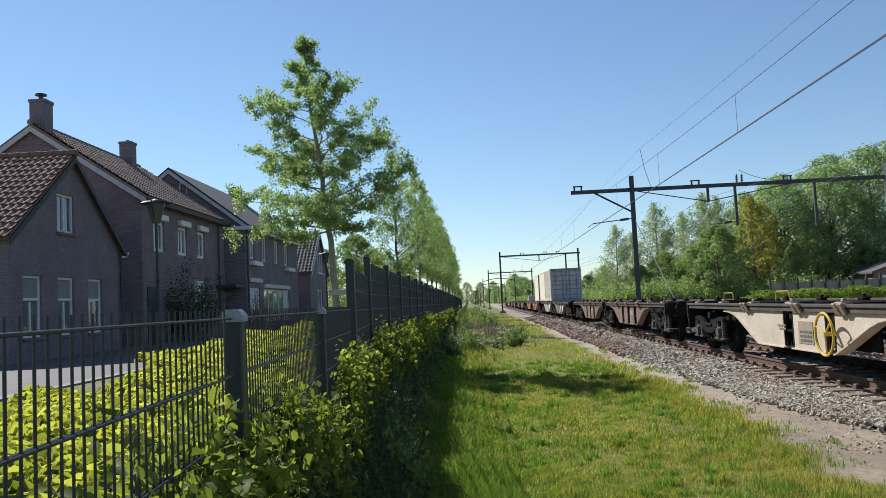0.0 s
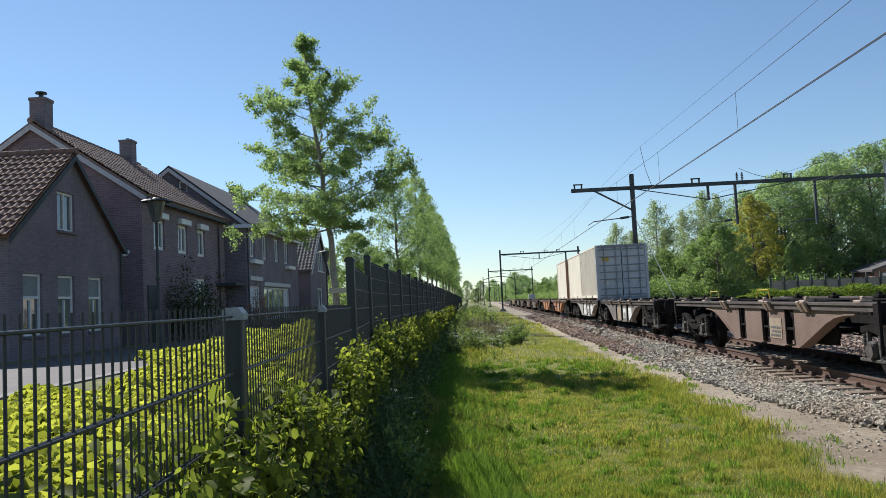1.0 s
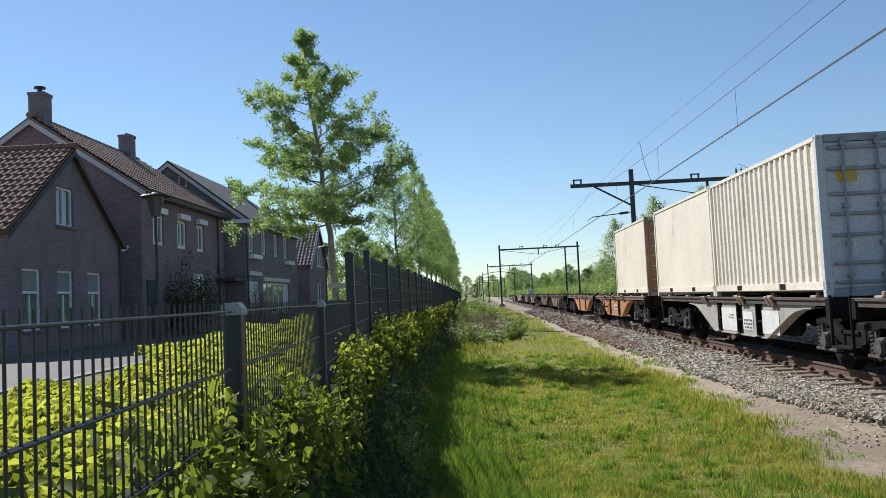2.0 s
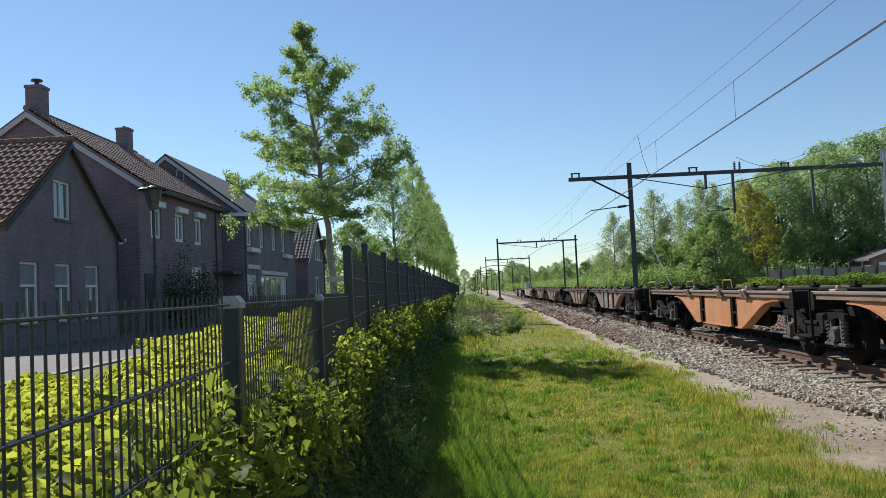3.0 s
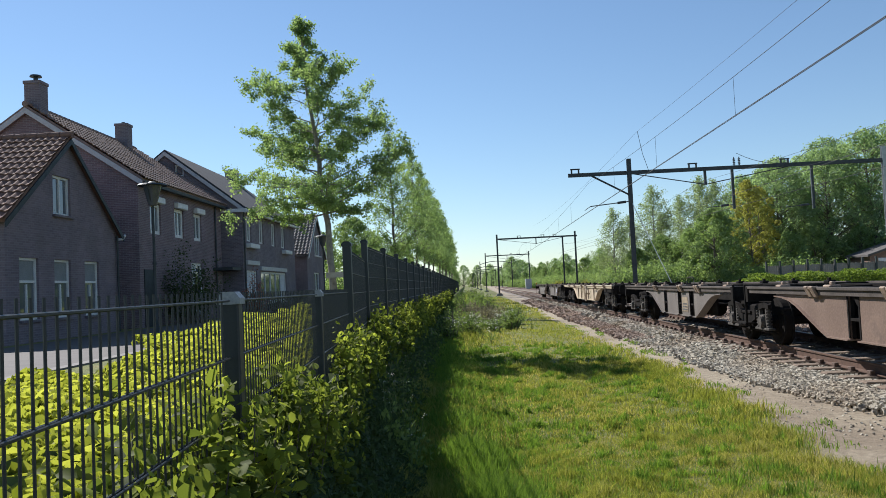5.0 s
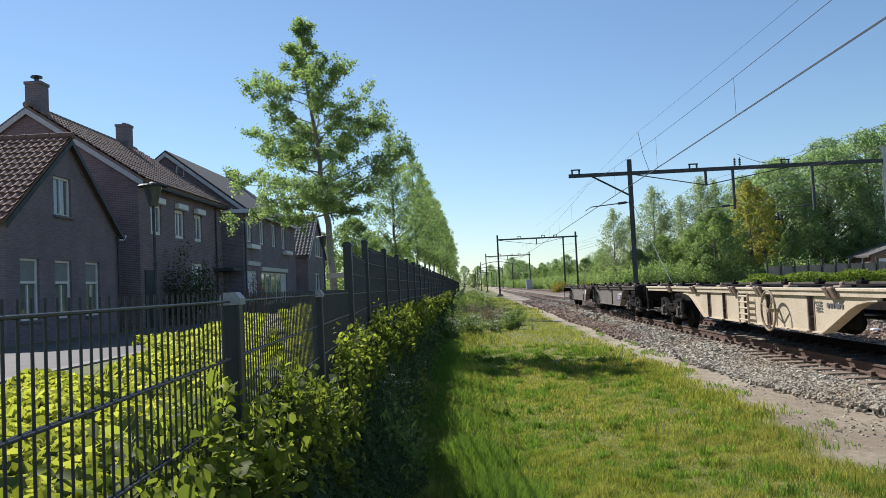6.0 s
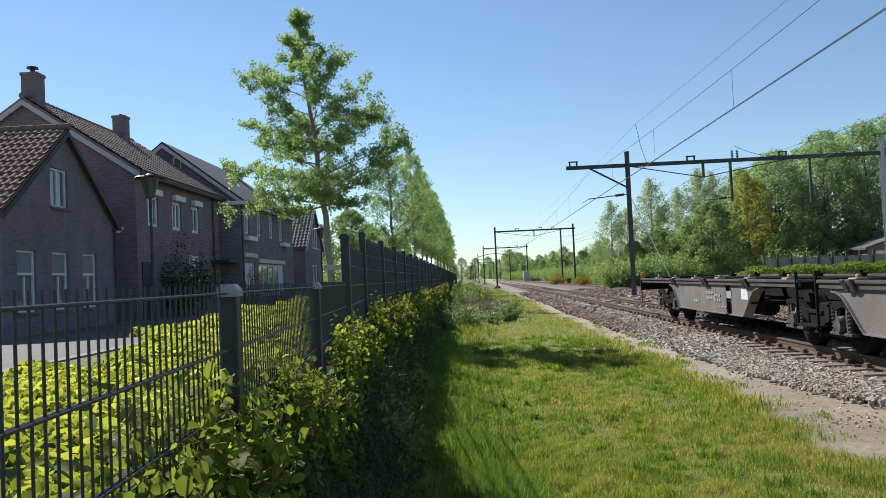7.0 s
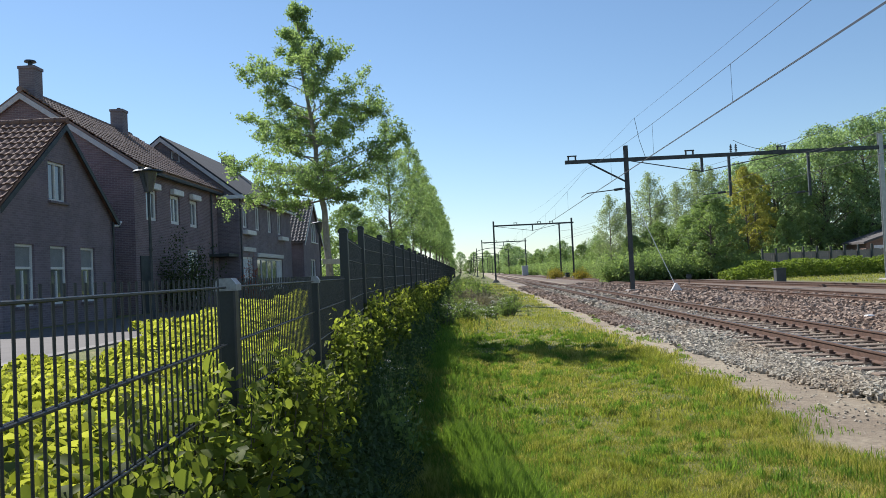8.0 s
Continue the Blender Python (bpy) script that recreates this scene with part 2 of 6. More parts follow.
LEAF_DULL = leaf_material("dull_twig_leaf", (0.17, 0.15, 0.11), (0.32, 0.28, 0.21), 0.35)
LEAF_WEED = leaf_material("verge_weed_leaf", (0.11, 0.16, 0.05), (0.3, 0.37, 0.14), 0.5)
BROOM = leaf_material("yellow_broom_flower", (0.15, 0.16, 0.04), (0.52, 0.38, 0.05), 0.3)
GRASS = leaf_material("grass_blade", (0.14, 0.165, 0.024), (0.37, 0.38, 0.08), 0.5, (0.52, 0.425, 0.17))

GRASS_LUSH = leaf_material("lush_grass_blade", (0.065, 0.135, 0.022), (0.25, 0.35, 0.065), 0.52)
LEAF_SHRUB = leaf_material("shrub_leaf", (0.035, 0.058, 0.014), (0.42, 0.45, 0.085), 0.55, bright_few=True)
GRASSGREEN = surface("green_stem", (0.08, 0.13, 0.03), (0.14, 0.2, 0.05), 6, 0.7)
PETAL = surface("white_petal", (0.66, 0.65, 0.5), (0.8, 0.79, 0.64), 6, 0.7)


def stones_material(name, tint):
    m, nt, n, l, p = nodes_of(name)
    geo = n.new("ShaderNodeNewGeometry")
    c = ramp(nt, geo.outputs["Random Per Island"], [(0.0, (0.13, 0.112, 0.098)), (0.35, (0.31, 0.28, 0.245)), (0.75, (0.43, 0.395, 0.35)), (1.0, (0.58, 0.545, 0.49))])
    c = mix(nt, 0.3, c, ramp(nt, noise_tex(nt, 45, 3), [(0.3, (0.16, 0.13, 0.11)), (0.7, (0.48, 0.45, 0.43))]))
    rusty = ramp(nt, noise_tex(nt, 0.45, 4), [(0.45, (0, 0, 0)), (0.7, (1, 1, 1))])
    c = mix(nt, 1.0, c, mix(nt, rusty, tint, [q * w for q, w in zip(tint, (0.86, 0.74, 0.64))]), "MULTIPLY")
    l.new(c, p.inputs["Base Color"])
    p.inputs["Roughness"].default_value = 0.9
    return m


STONES = stones_material("loose_ballast_stone", (1.0, 0.98, 0.86))
BROWN_STONES = stones_material("brown_ballast_stone", (0.8, 0.65, 0.55))


def glass_material():
    m, nt, n, l, p = nodes_of("window_glass")
    p.inputs["Base Color"].default_value = (0.1, 0.115, 0.135, 1)
    p.inputs["Roughness"].default_value, p.inputs["IOR"].default_value = 0.04, 2.1
    bump(nt, noise_tex(nt, 1.2, 1), 0.05, 0.01)
    return m


GLASS = glass_material()


def ground_material():
    """Grass, worn path and soil in strips along the track."""
    m, nt, n, l, p = nodes_of("grass_and_soil")
    tc, sep = n.new("ShaderNodeTexCoord"), n.new("ShaderNodeSeparateXYZ")
    l.new(tc.outputs["Object"], sep.inputs[0])

    def calc(op, a, b):
        k = n.new("ShaderNodeMath")
        k.operation = op
        for sock, v in zip(k.inputs, (a, b)):
            if isinstance(v, (int, float)):
                sock.default_value = v
            else:
                l.new(v, sock)
        return k.outputs[0]

    across = calc("SUBTRACT", sep.outputs[0], calc("MULTIPLY", sep.outputs[1], 0.017))
    wob = calc("ADD", across, calc("MULTIPLY", calc("SUBTRACT", noise_tex(nt, 0.5, 6, 0.6), 0.5), 1.5))

    def step(v, at, soft):
        k = n.new("ShaderNodeMapRange")
        k.inputs["From Min"].default_value, k.inputs["From Max"].default_value = at - soft, at + soft
        l.new(v, k.inputs[0])
        return k.outputs[0]

    green = ramp(nt, noise_tex(nt, 2.2, 8, 0.7), [(0.3, (0.06, 0.085, 0.012)), (0.5, (0.13, 0.14, 0.03)), (0.72, (0.28, 0.22, 0.085))])
    sand = ramp(nt, noise_tex(nt, 9, 8, 0.7), [(0.3, (0.19, 0.148, 0.098)), (0.5, (0.33, 0.272, 0.188)), (0.7, (0.46, 0.395, 0.285))])
    sand = mix(nt, ramp(nt, noise_tex(nt, 0.35, 5, 0.6), [(0.42, (0, 0, 0)), (0.62, (0.8, 0.8, 0.8))]), sand, ramp(nt, noise_tex(nt, 14, 6, 0.7), [(0.3, (0.13, 0.095, 0.06)), (0.7, (0.27, 0.205, 0.14))]))
    soil = ramp(nt, noise_tex(nt, 5, 8, 0.7), [(0.3, (0.1, 0.075, 0.055)), (0.7, (0.22, 0.165, 0.125))])
    c = mix(nt, step(wob, 3.42, 0.2), green, sand)
    c = mix(nt, step(wob, 8.6, 0.7), c, soil)
    c = mix(nt, step(wob, 21.0, 0.8), c, green)
    l.new(c, p.inputs["Base Color"])
    p.inputs["Roughness"].default_value = 0.95
    bump(nt, noise_tex(nt, 30, 6, 0.7), 0.7, 0.03)
    return m


GROUND = ground_material()


# ------------------------------------------------------------------ ground, street
def lie(x, y):
    """Height of the ground: the bank under the fence, the flat beside the track, the far verge."""
    fence = -0.72 - 0.057 * max(0.0, min(y, 9.5))
    t = min(1.0, max(0.0, (x - (fence - 0.1)) / 0.75))
    z = 0.82 * (1 - t * t * (3 - 2 * t))
    if x > 8.0:
        z += 0.22 * min(1.0, (x - 8.0) / 1.5)
    if 0.3 < x < 9:
        z += 0.02 * math.sin(x * 2.3 + y * 0.7) * math.sin(y * 0.9)
    return z


def ground():
    xs = [-900, -300, -100, -40, -20, -14, -9, -6, -4, -2.6] + [-1.8 + 0.1 * i for i in range(24)] + [0.8, 1.3, 1.8, 2.4, 3, 3.5, 4, 4.5, 5, 5.5, 6, 7, 8, 8.5, 9, 9.5, 12, 20, 40, 100, 300, 900]
    ys = [-900, -260, -120, -40, -15, -8, -4] + [-2 + 0.5 * i for i in range(60)] + [28 + 3 * i for i in range(24)] + [110, 150, 220, 400, 800, 1600, 3000]
    v = np.array([(x, y, lie(x, y)) for y in ys for x in xs])
    n = len(xs)
    f = np.array([(j * n + i, j * n + i + 1, (j + 1) * n + i + 1, (j + 1) * n + i) for j in range(len(ys) - 1) for i in range(n - 1)])
    return tagged(from_arrays("ground", v, f, GROUND), "grassy ground with a worn sandy path beside the railway", "ground", kind="structure")


ground()


def street():
    bm = fresh()
    box(bm, -11.4, -6.6, -30, 75, 0.70, 0.828)
    ob = tagged(part("road", bm, ASPHALT), "narrow paved street before the brick houses", "road", kind="structure")
    bm = fresh()
    box(bm, -6.6, -6.35, -30, 75, 0.70, 0.85)
    tagged(part("kerb", bm, KERB), "pale concrete kerb along the street", "kerb", kind="structure")


street()

# ------------------------------------------------------------------ railway
TRACK = Matrix.Translation((5.895 + 0.7525, 0, 0.388)) @ pose(0, 0, 0, 0, 0, -math.degrees(0.017))
TRACK2 = Matrix.Translation((14.2, 0, 0.388))
TRACK3 = Matrix.Translation((21.6, 0, 0.36)) @ pose(0, 0, 0, 0, 0, 3.4)
RAIL = [(-0.07, -0.17), (0.07, -0.17), (0.07, -0.155), (0.014, -0.135), (0.014, -0.045), (0.036, -0.032), (0.036, -0.004), (0.03, 0.0), (-0.03, 0.0), (-0.036, -0.004), (-0.036, -0.032), (-0.014, -0.045), (-0.014, -0.135), (-0.07, -0.155)]


def track(m, y0, y1, label, pieces, seats=False):
    """Ballast bed, sleepers and two rails; y along the track, z from the rail's top."""
    top = tagged(empty("railway_track", m), label, "railway track", kind="structure")
    bm = fresh()
    prism(bm, [(-3.0, -0.5), (3.0, -0.5), (2.75, -0.42), (1.5, -0.27), (-1.35, -0.27), (-1.75, -0.43)], y0, y1, "y")
    part("ballast_bed", bm, STONE, top)
    for x in (-0.7525, 0.7525):
        bm = fresh()
        prism(bm, [(x + u, w) for u, w in RAIL], y0, y1, "y")
        r = part("rail", bm, RUST, top, "rusty steel rail with a worn top")
        bm = fresh()
        box(bm, x - 0.024, x + 0.024, y0, y1, 0.0, 0.002)
        part("rail_head", bm, RAILTOP, r)
    bm = fresh()
    box(bm, -1.3, 1.3, -0.125, 0.125, -0.3, -0.172, bevel=0.012)
    first = part("sleeper", bm, SLEEPER, top)
    first.matrix_basis = pose(0, y0 + 0.3, 0)
    bm = fresh()
    box(bm, -0.17, 0.17, -0.08, 0.08, -0.172, -0.158, bevel=0.004)
    for d in (-0.11, 0.11):
        box(bm, d - 0.035, d + 0.035, -0.06, 0.06, -0.16, -0.1, bevel=0.008)
    bmesh.ops.recalc_face_normals(bm, faces=bm.faces)
    seat = bpy.data.meshes.new("baseplate")
    bm.to_mesh(seat)
    bm.free()
    seat.materials.append(SEAT)
    rest = fresh()
    n = int((y1 - y0) / 0.6)
    for i in range(1, n):
        y = y0 + 0.3 + 0.6 * i
        if 3.0 < y <= 3.0 + 0.6 * pieces:
            one = shared("sleeper", first.data, top, pose(random.uniform(-0.03, 0.03), y, 0, 0, 0, random.uniform(-0.8, 0.8)))
            if seats:
                for x in (-0.7525, 0.7525):
                    shared("baseplate", seat, one, pose(x, 0, 0))
        else:
            box(rest, -1.3, 1.3, y - 0.125, y + 0.125, -0.3, -0.172)
    tagged(part("sleeper_rest", rest, SLEEPER, top), kind="stuff")
    return top


track(TRACK, -240, 300, "rusty railway track on wooden sleepers in grey ballast", 150, True)
track(TRACK2, -240, 300, "second rusty railway track on weathered sleepers", 40)
track(TRACK3, 0, 105, "third rusty siding track beside the verge", 20)

# ------------------------------------------------------------------ fence
def low_at(s):
    a = -0.0566
    return Vector((-0.677 + math.sin(a) * s, math.cos(a) * s, 0))


def mesh_panel(a, b, top, bottom, parent, single=True):
    """A welded double-rod panel from a to b: upright bars every 5 cm, pairs of rods every 20 cm."""
    p = empty("panel")
    p.parent = parent
    d = b - a
    length = d.length
    d.normalize()
    side = Vector((d.y, -d.x, 0))
    turn = math.degrees(math.atan2(-d.x, d.y))
    n = int(length / 0.05)
    tall = top + 0.03 - bottom
    spots = [a + d * (0.025 + 0.05 * i) + Vector((0, 0, bottom + tall / 2)) for i in range(n)]
    levels = [top - 0.2 * i for i in range(int((top - bottom) / 0.2) + 1)]
    if single:
        bm = fresh()
        rod(bm, (0, 0, -tall / 2), (0, 0, tall / 2), 0.0032, seg=6)
        first = part("bar", bm, FENCE, p)
        first.matrix_basis = Matrix.Translation(spots[0])
        for c in spots[1:]:
            shared("bar", first.data, p, Matrix.Translation(c))
        bm = fresh()
        for k in (-0.0065, 0.0065):
            rod(bm, (k, -length / 2, 0), (k, length / 2, 0), 0.0042, seg=6)
        mid = (a + b) / 2
        one = part("twin_rod", bm, FENCE, p)
        for i, z in enumerate(levels):
            m = Matrix.Translation((mid.x, mid.y, z)) @ pose(0, 0, 0, 0, 0, turn)
            if i:
                shared("twin_rod", one.data, p, m)
            else:
                one.matrix_basis = m
    else:
        bm = fresh()
        for c in spots:
            rod(bm, c - Vector((0, 0, tall / 2)), c + Vector((0, 0, tall / 2)), 0.003, seg=4, caps=False)
        for z in levels:
            for k in (-0.0065, 0.0065):
                rod(bm, a + side * k + Vector((0, 0, z)), b + side * k + Vector((0, 0, z)), 0.0042, seg=4)
        tagged(part("bar_mesh", bm, FENCE, p), kind="stuff")
    return p


def post(x, y, z0, z1, w, parent, turn=0.0, cap=None):
    bm = fresh()
    m = pose(x, y, 0, 0, 0, turn)
    box(bm, -w / 2, w / 2, -w / 2, w / 2, z0, z1, m, 0.006)
    p = part("post", bm, FENCE, parent)
    bm = fresh()
    k = w / 2 + 0.008
    prism(bm, [(-k, z1 - 0.01), (k, z1 - 0.01), (k, z1 + 0.012), (k * 0.55, z1 + 0.035), (-k * 0.55, z1 + 0.035), (-k, z1 + 0.012)], -k, k, "y")
    bmesh.ops.transform(bm, matrix=m, verts=bm.verts)
    part("cap", bm, cap or CAP, p)
    return p


def low_fence():
    top = tagged(empty("mesh_fence"), "low dark green double-rod mesh fence with capped square posts", "fence")
    stops = [-2.17, 0.35, 2.87, 5.27, 7.55]
    for s in stops[:-1]:
        c = low_at(s)
        post(c.x, c.y, 0.35, 1.83, 0.066, top, 3.2)
    for a, b in zip(stops, stops[1:]):
        mesh_panel(low_at(a + 0.06), low_at(b - 0.06), 1.833, 0.85, top)
    return top


low_fence()


def tall_fence():
    top = tagged(empty("tall_mesh_fence"), "tall dark double-rod mesh fence running along the railway", "fence")
    ys = [7.65, 10.86] + [10.86 + 2.52 * i for i in range(1, 60)]
    for i, y in enumerate(ys):
        post(-1.11 if i == 0 else -1.34, y, 0.3, 2.28 if i == 0 else 2.49, 0.08, top, cap=FENCE)
    for i, (a, b) in enumerate(zip(ys[:45], ys[1:])):
        mesh_panel(Vector((-1.11 if i == 0 else -1.34, a + 0.05, 0)), Vector((-1.34, b - 0.05, 0)), 2.22 if i == 0 else 2.42, 0.85, top, i < 3)
    return top


tall_fence()


# ------------------------------------------------------------------ houses
NICHES = {}


def carve(wall, cuts):
    """Cuts window openings out of a wall."""
    bm = fresh()
    for m, w, h in cuts:
        box(bm, 0.0, w, -0.3, 0.2, 0.0, h, m)
    bmesh.ops.recalc_face_normals(bm, faces=bm.faces)
    me = bpy.data.meshes.new("cut")
    bm.to_mesh(me)
    bm.free()
    cutter = new("cut", me)
    mod = wall.modifiers.new("cut", "BOOLEAN")
    mod.operation, mod.solver, mod.object = "DIFFERENCE", "EXACT", cutter
    bpy.context.view_layer.update()
    done = bpy.data.meshes.new_from_object(wall.evaluated_get(bpy.context.evaluated_depsgraph_get()))
    wall.modifiers.clear()
    old, wall.data = wall.data, done
    bpy.data.objects.remove(cutter)
    bpy.data.meshes.remove(old)


def window(parent, place, w, h, sill=True, bars=1, transom=0.0, frame_mat=None, blind=False, wide=0.075, drape=None, sill_mat=None):
    """A window at a pose whose x runs along the wall and y points out of it; the origin is its lower left corner."""
    frame_mat = frame_mat or WHITE
    NICHES.setdefault(parent, []).append((place, w, h))
    place = place @ pose(0, -0.1, 0)
    o = empty("window", place)
    o.parent = parent
    bm = fresh()
    t = wide
    for x0, x1, z0, z1 in ((0, t, 0, h), (w - t, w, 0, h), (t, w - t, 0, t), (t, w - t, h - t, h)):
        box(bm, x0, x1, -0.06, 0.03, z0, z1, bevel=0.006)
    for i in range(bars):
        x = w * (i + 1) / (bars + 1)
        box(bm, x - 0.03, x + 0.03, -0.05, 0.022, t, (h if not transom else h - transom) - t)
    if transom:
        box(bm, t, w - t, -0.05, 0.025, h - transom - 0.035, h - transom + 0.035)
    part("window_frame", bm, frame_mat, o)
    bm = fresh()
    box(bm, t * 0.8, w - t * 0.8, -0.045, -0.02, t * 0.8, h - t * 0.8)
    part("pane", bm, GLASS, o)
    if blind:
        bm = fresh()
        box(bm, t, w - t, -0.018, -0.012, h - transom + 0.03, h - t)
        part("blind", bm, BLIND, o)
    if drape:
        bm = fresh()
        a, b = (t + (w - 2 * t) * q for q in drape)
        n = max(4, int((b - a) / 0.07))
        for i in range(n):
            x = a + (b - a) * (i + 0.5) / n
            rod(bm, (x, -0.028, t), (x, -0.028, h - t), (b - a) / n * 0.6, seg=6)
        part("curtain", bm, NET, o, "white net curtain")
    if sill:
        bm = fresh()
        box(bm, -0.06, w + 0.06, 0.0, 0.19, -0.07, 0.0, bevel=0.008)
        part("window_sill", bm, sill_mat or frame_mat, o)
    return o


def east(y, z, x):
    """The pose of an opening in a wall that faces +x; along the wall means towards +y."""
    return Matrix.Translation((x, y, z)) @ pose(0, 0, 0, 0, 0, 90) @ Matrix.Diagonal((1, -1, 1, 1))


def gable_house(label, wall_mat, roof_mat, x_wall, y0, y1, half, eave, ridge, along, trim, z0=0.82, depth=8.0, over=0.25):
    """A house with a pitched roof. along 'y': the ridge runs with the street, gables face -y and +y; 'x': a gable faces the street."""
    h = tagged(empty("house"), label, "house")
    bm = fresh()
    if along == "y":
        xr = x_wall - half
        prism(bm, [(x_wall, z0 - 0.4), (x_wall, eave), (xr, ridge), (x_wall - 2 * half, eave), (x_wall - 2 * half, z0 - 0.4)], y0, y1, "y")
    else:
        yr = (y0 + y1) / 2
        prism(bm, [(y0, z0 - 0.4), (y0, eave), (yr, ridge), (y1, eave), (y1, z0 - 0.4)], x_wall - depth, x_wall, "x")
    part("wall", bm, wall_mat, h)
    k = (ridge - eave) / half
    th = 0.14
    for sgn in (1, -1):
        bm = fresh()
        if along == "y":
            e = x_wall - half + sgn * (half + over)
            ez = eave - over * k
            prism(bm, [(xr, ridge + 0.02), (e, ez + 0.02), (e, ez + th), (xr, ridge + th)], y0 - 0.12, y1 + 0.12, "y")
        else:
            e = yr + sgn * (half + over)
            ez = eave - over * k
            prism(bm, [(yr, ridge + 0.02), (e, ez + 0.02), (e, ez + th), (yr, ridge + th)], x_wall - depth, x_wall + 0.15, "x")
        r = part("roof", bm, roof_mat, h)
        bm = fresh()
        if along == "y":
            prism(bm, [(xr, ridge - 0.18), (e, ez - 0.18), (e, ez + 0.03), (xr, ridge + 0.03)], y0 - 0.17, y0 - 0.125, "y")
        else:
            prism(bm, [(yr, ridge - 0.12), (e, ez - 0.12), (e, ez + 0.06), (yr, ridge + 0.06)], x_wall + 0.155, x_wall + 0.19, "x")
        part("bargeboard", bm, trim, h)
    return h


def tile_mesh(w, h):
    """A pantile: a wave across, thick at its lower edge."""
    n = 7
    prof = [(w * (i / (n - 1) * 1.08 - 0.54), 0.022 * math.cos(i / (n - 1) * 2 * math.pi + 0.7) + 0.022) for i in range(n)]
    bm = fresh()
    lo, hi, under = ([bm.verts.new((x, y, z + dz)) for x, z in prof] for y, dz in ((-h * 0.56, 0.055), (h * 0.5, 0.008), (-h * 0.56, 0.018)))
    for i in range(n - 1):
        bm.faces.new((lo[i], lo[i + 1], hi[i + 1], hi[i]))
        bm.faces.new((under[i], under[i + 1], lo[i + 1], lo[i]))
    return bm


def tiles_on(parent, origin, along, up, nu, nv, w, h, mat, single=0):
    """Courses of pantiles on a roof slope; the first columns are pieces of their own, the rest are joined."""
    along, up = Vector(along).normalized(), Vector(up).normalized()
    out = along.cross(up)
    if out.z < 0:
        out = -out
    turn = Matrix((along, up, out)).transposed().to_4x4()
    src = tile_mesh(w, h)
    v0 = np.array([tuple(v.co) for v in src.verts])
    src.verts.index_update()
    f0 = np.array([[v.index for v in f.verts] for f in src.faces])
    first = part("roof_tile", src, mat, parent)
    first.matrix_basis = Matrix.Translation(Vector(origin) + along * w / 2 + up * h / 2) @ turn
    vs, fs = [], []
    r3 = np.array(turn.to_3x3())
    for j in range(nv):
        for i in range(nu):
            if not i and not j:
                continue
            p = Vector(origin) + along * (w * (i + 0.5)) + up * (h * (j + 0.5)) + out * random.uniform(-0.004, 0.006)
            if i < single:
                shared("roof_tile", first.data, parent, Matrix.Translation(p) @ turn @ pose(0, 0, 0, random.uniform(-1, 1), 0, random.uniform(-1.2, 1.2)))
            else:
                fs.append(f0 + len(vs) * len(v0))
                vs.append(v0 @ r3.T + np.array(p))
    if vs:
        tagged(from_arrays("roof_tiles", np.concatenate(vs), np.concatenate(fs), mat, parent, flat=True), kind="stuff")
    return first


def ridge_caps(parent, a, b, mat, step=0.36):
    a, b = Vector(a), Vector(b)
    d = (b - a).normalized()
    n = int((b - a).length / step)
    bm = fresh()
    rod(bm, d * -step * 0.55, d * step * 0.5, 0.115, 0.1, 10)
    first = part("ridge_tile", bm, mat, parent)
    first.matrix_basis = Matrix.Translation(a + d * step / 2)
    for i in range(1, n):
        shared("ridge_tile", first.data, parent, Matrix.Translation(a + d * step * (i + 0.5)))


def chimney(parent, x, y, z0, z1, w, mat, cowl):
    bm = fresh()
    box(bm, x - w / 2, x + w / 2, y - w / 2, y + w / 2, z0, z1 - 0.12)
    c = part("chimney", bm, mat, parent)
    bm = fresh()
    box(bm, x - w / 2 - 0.035, x + w / 2 + 0.035, y - w / 2 - 0.035, y + w / 2 + 0.035, z1 - 0.12, z1, bevel=0.01)
    part("chimney_cap", bm, mat, c)
    bm = fresh()
    rod(bm, (x, y, z1 - 0.02), (x, y, z1 + (0.2 if cowl else 0.1)), 0.085, seg=14)
    if cowl:
        rod(bm, (x, y, z1 + 0.2), (x, y, z1 + 0.26), 0.22, 0.2, 16)
    part("flue", bm, MAST, c)


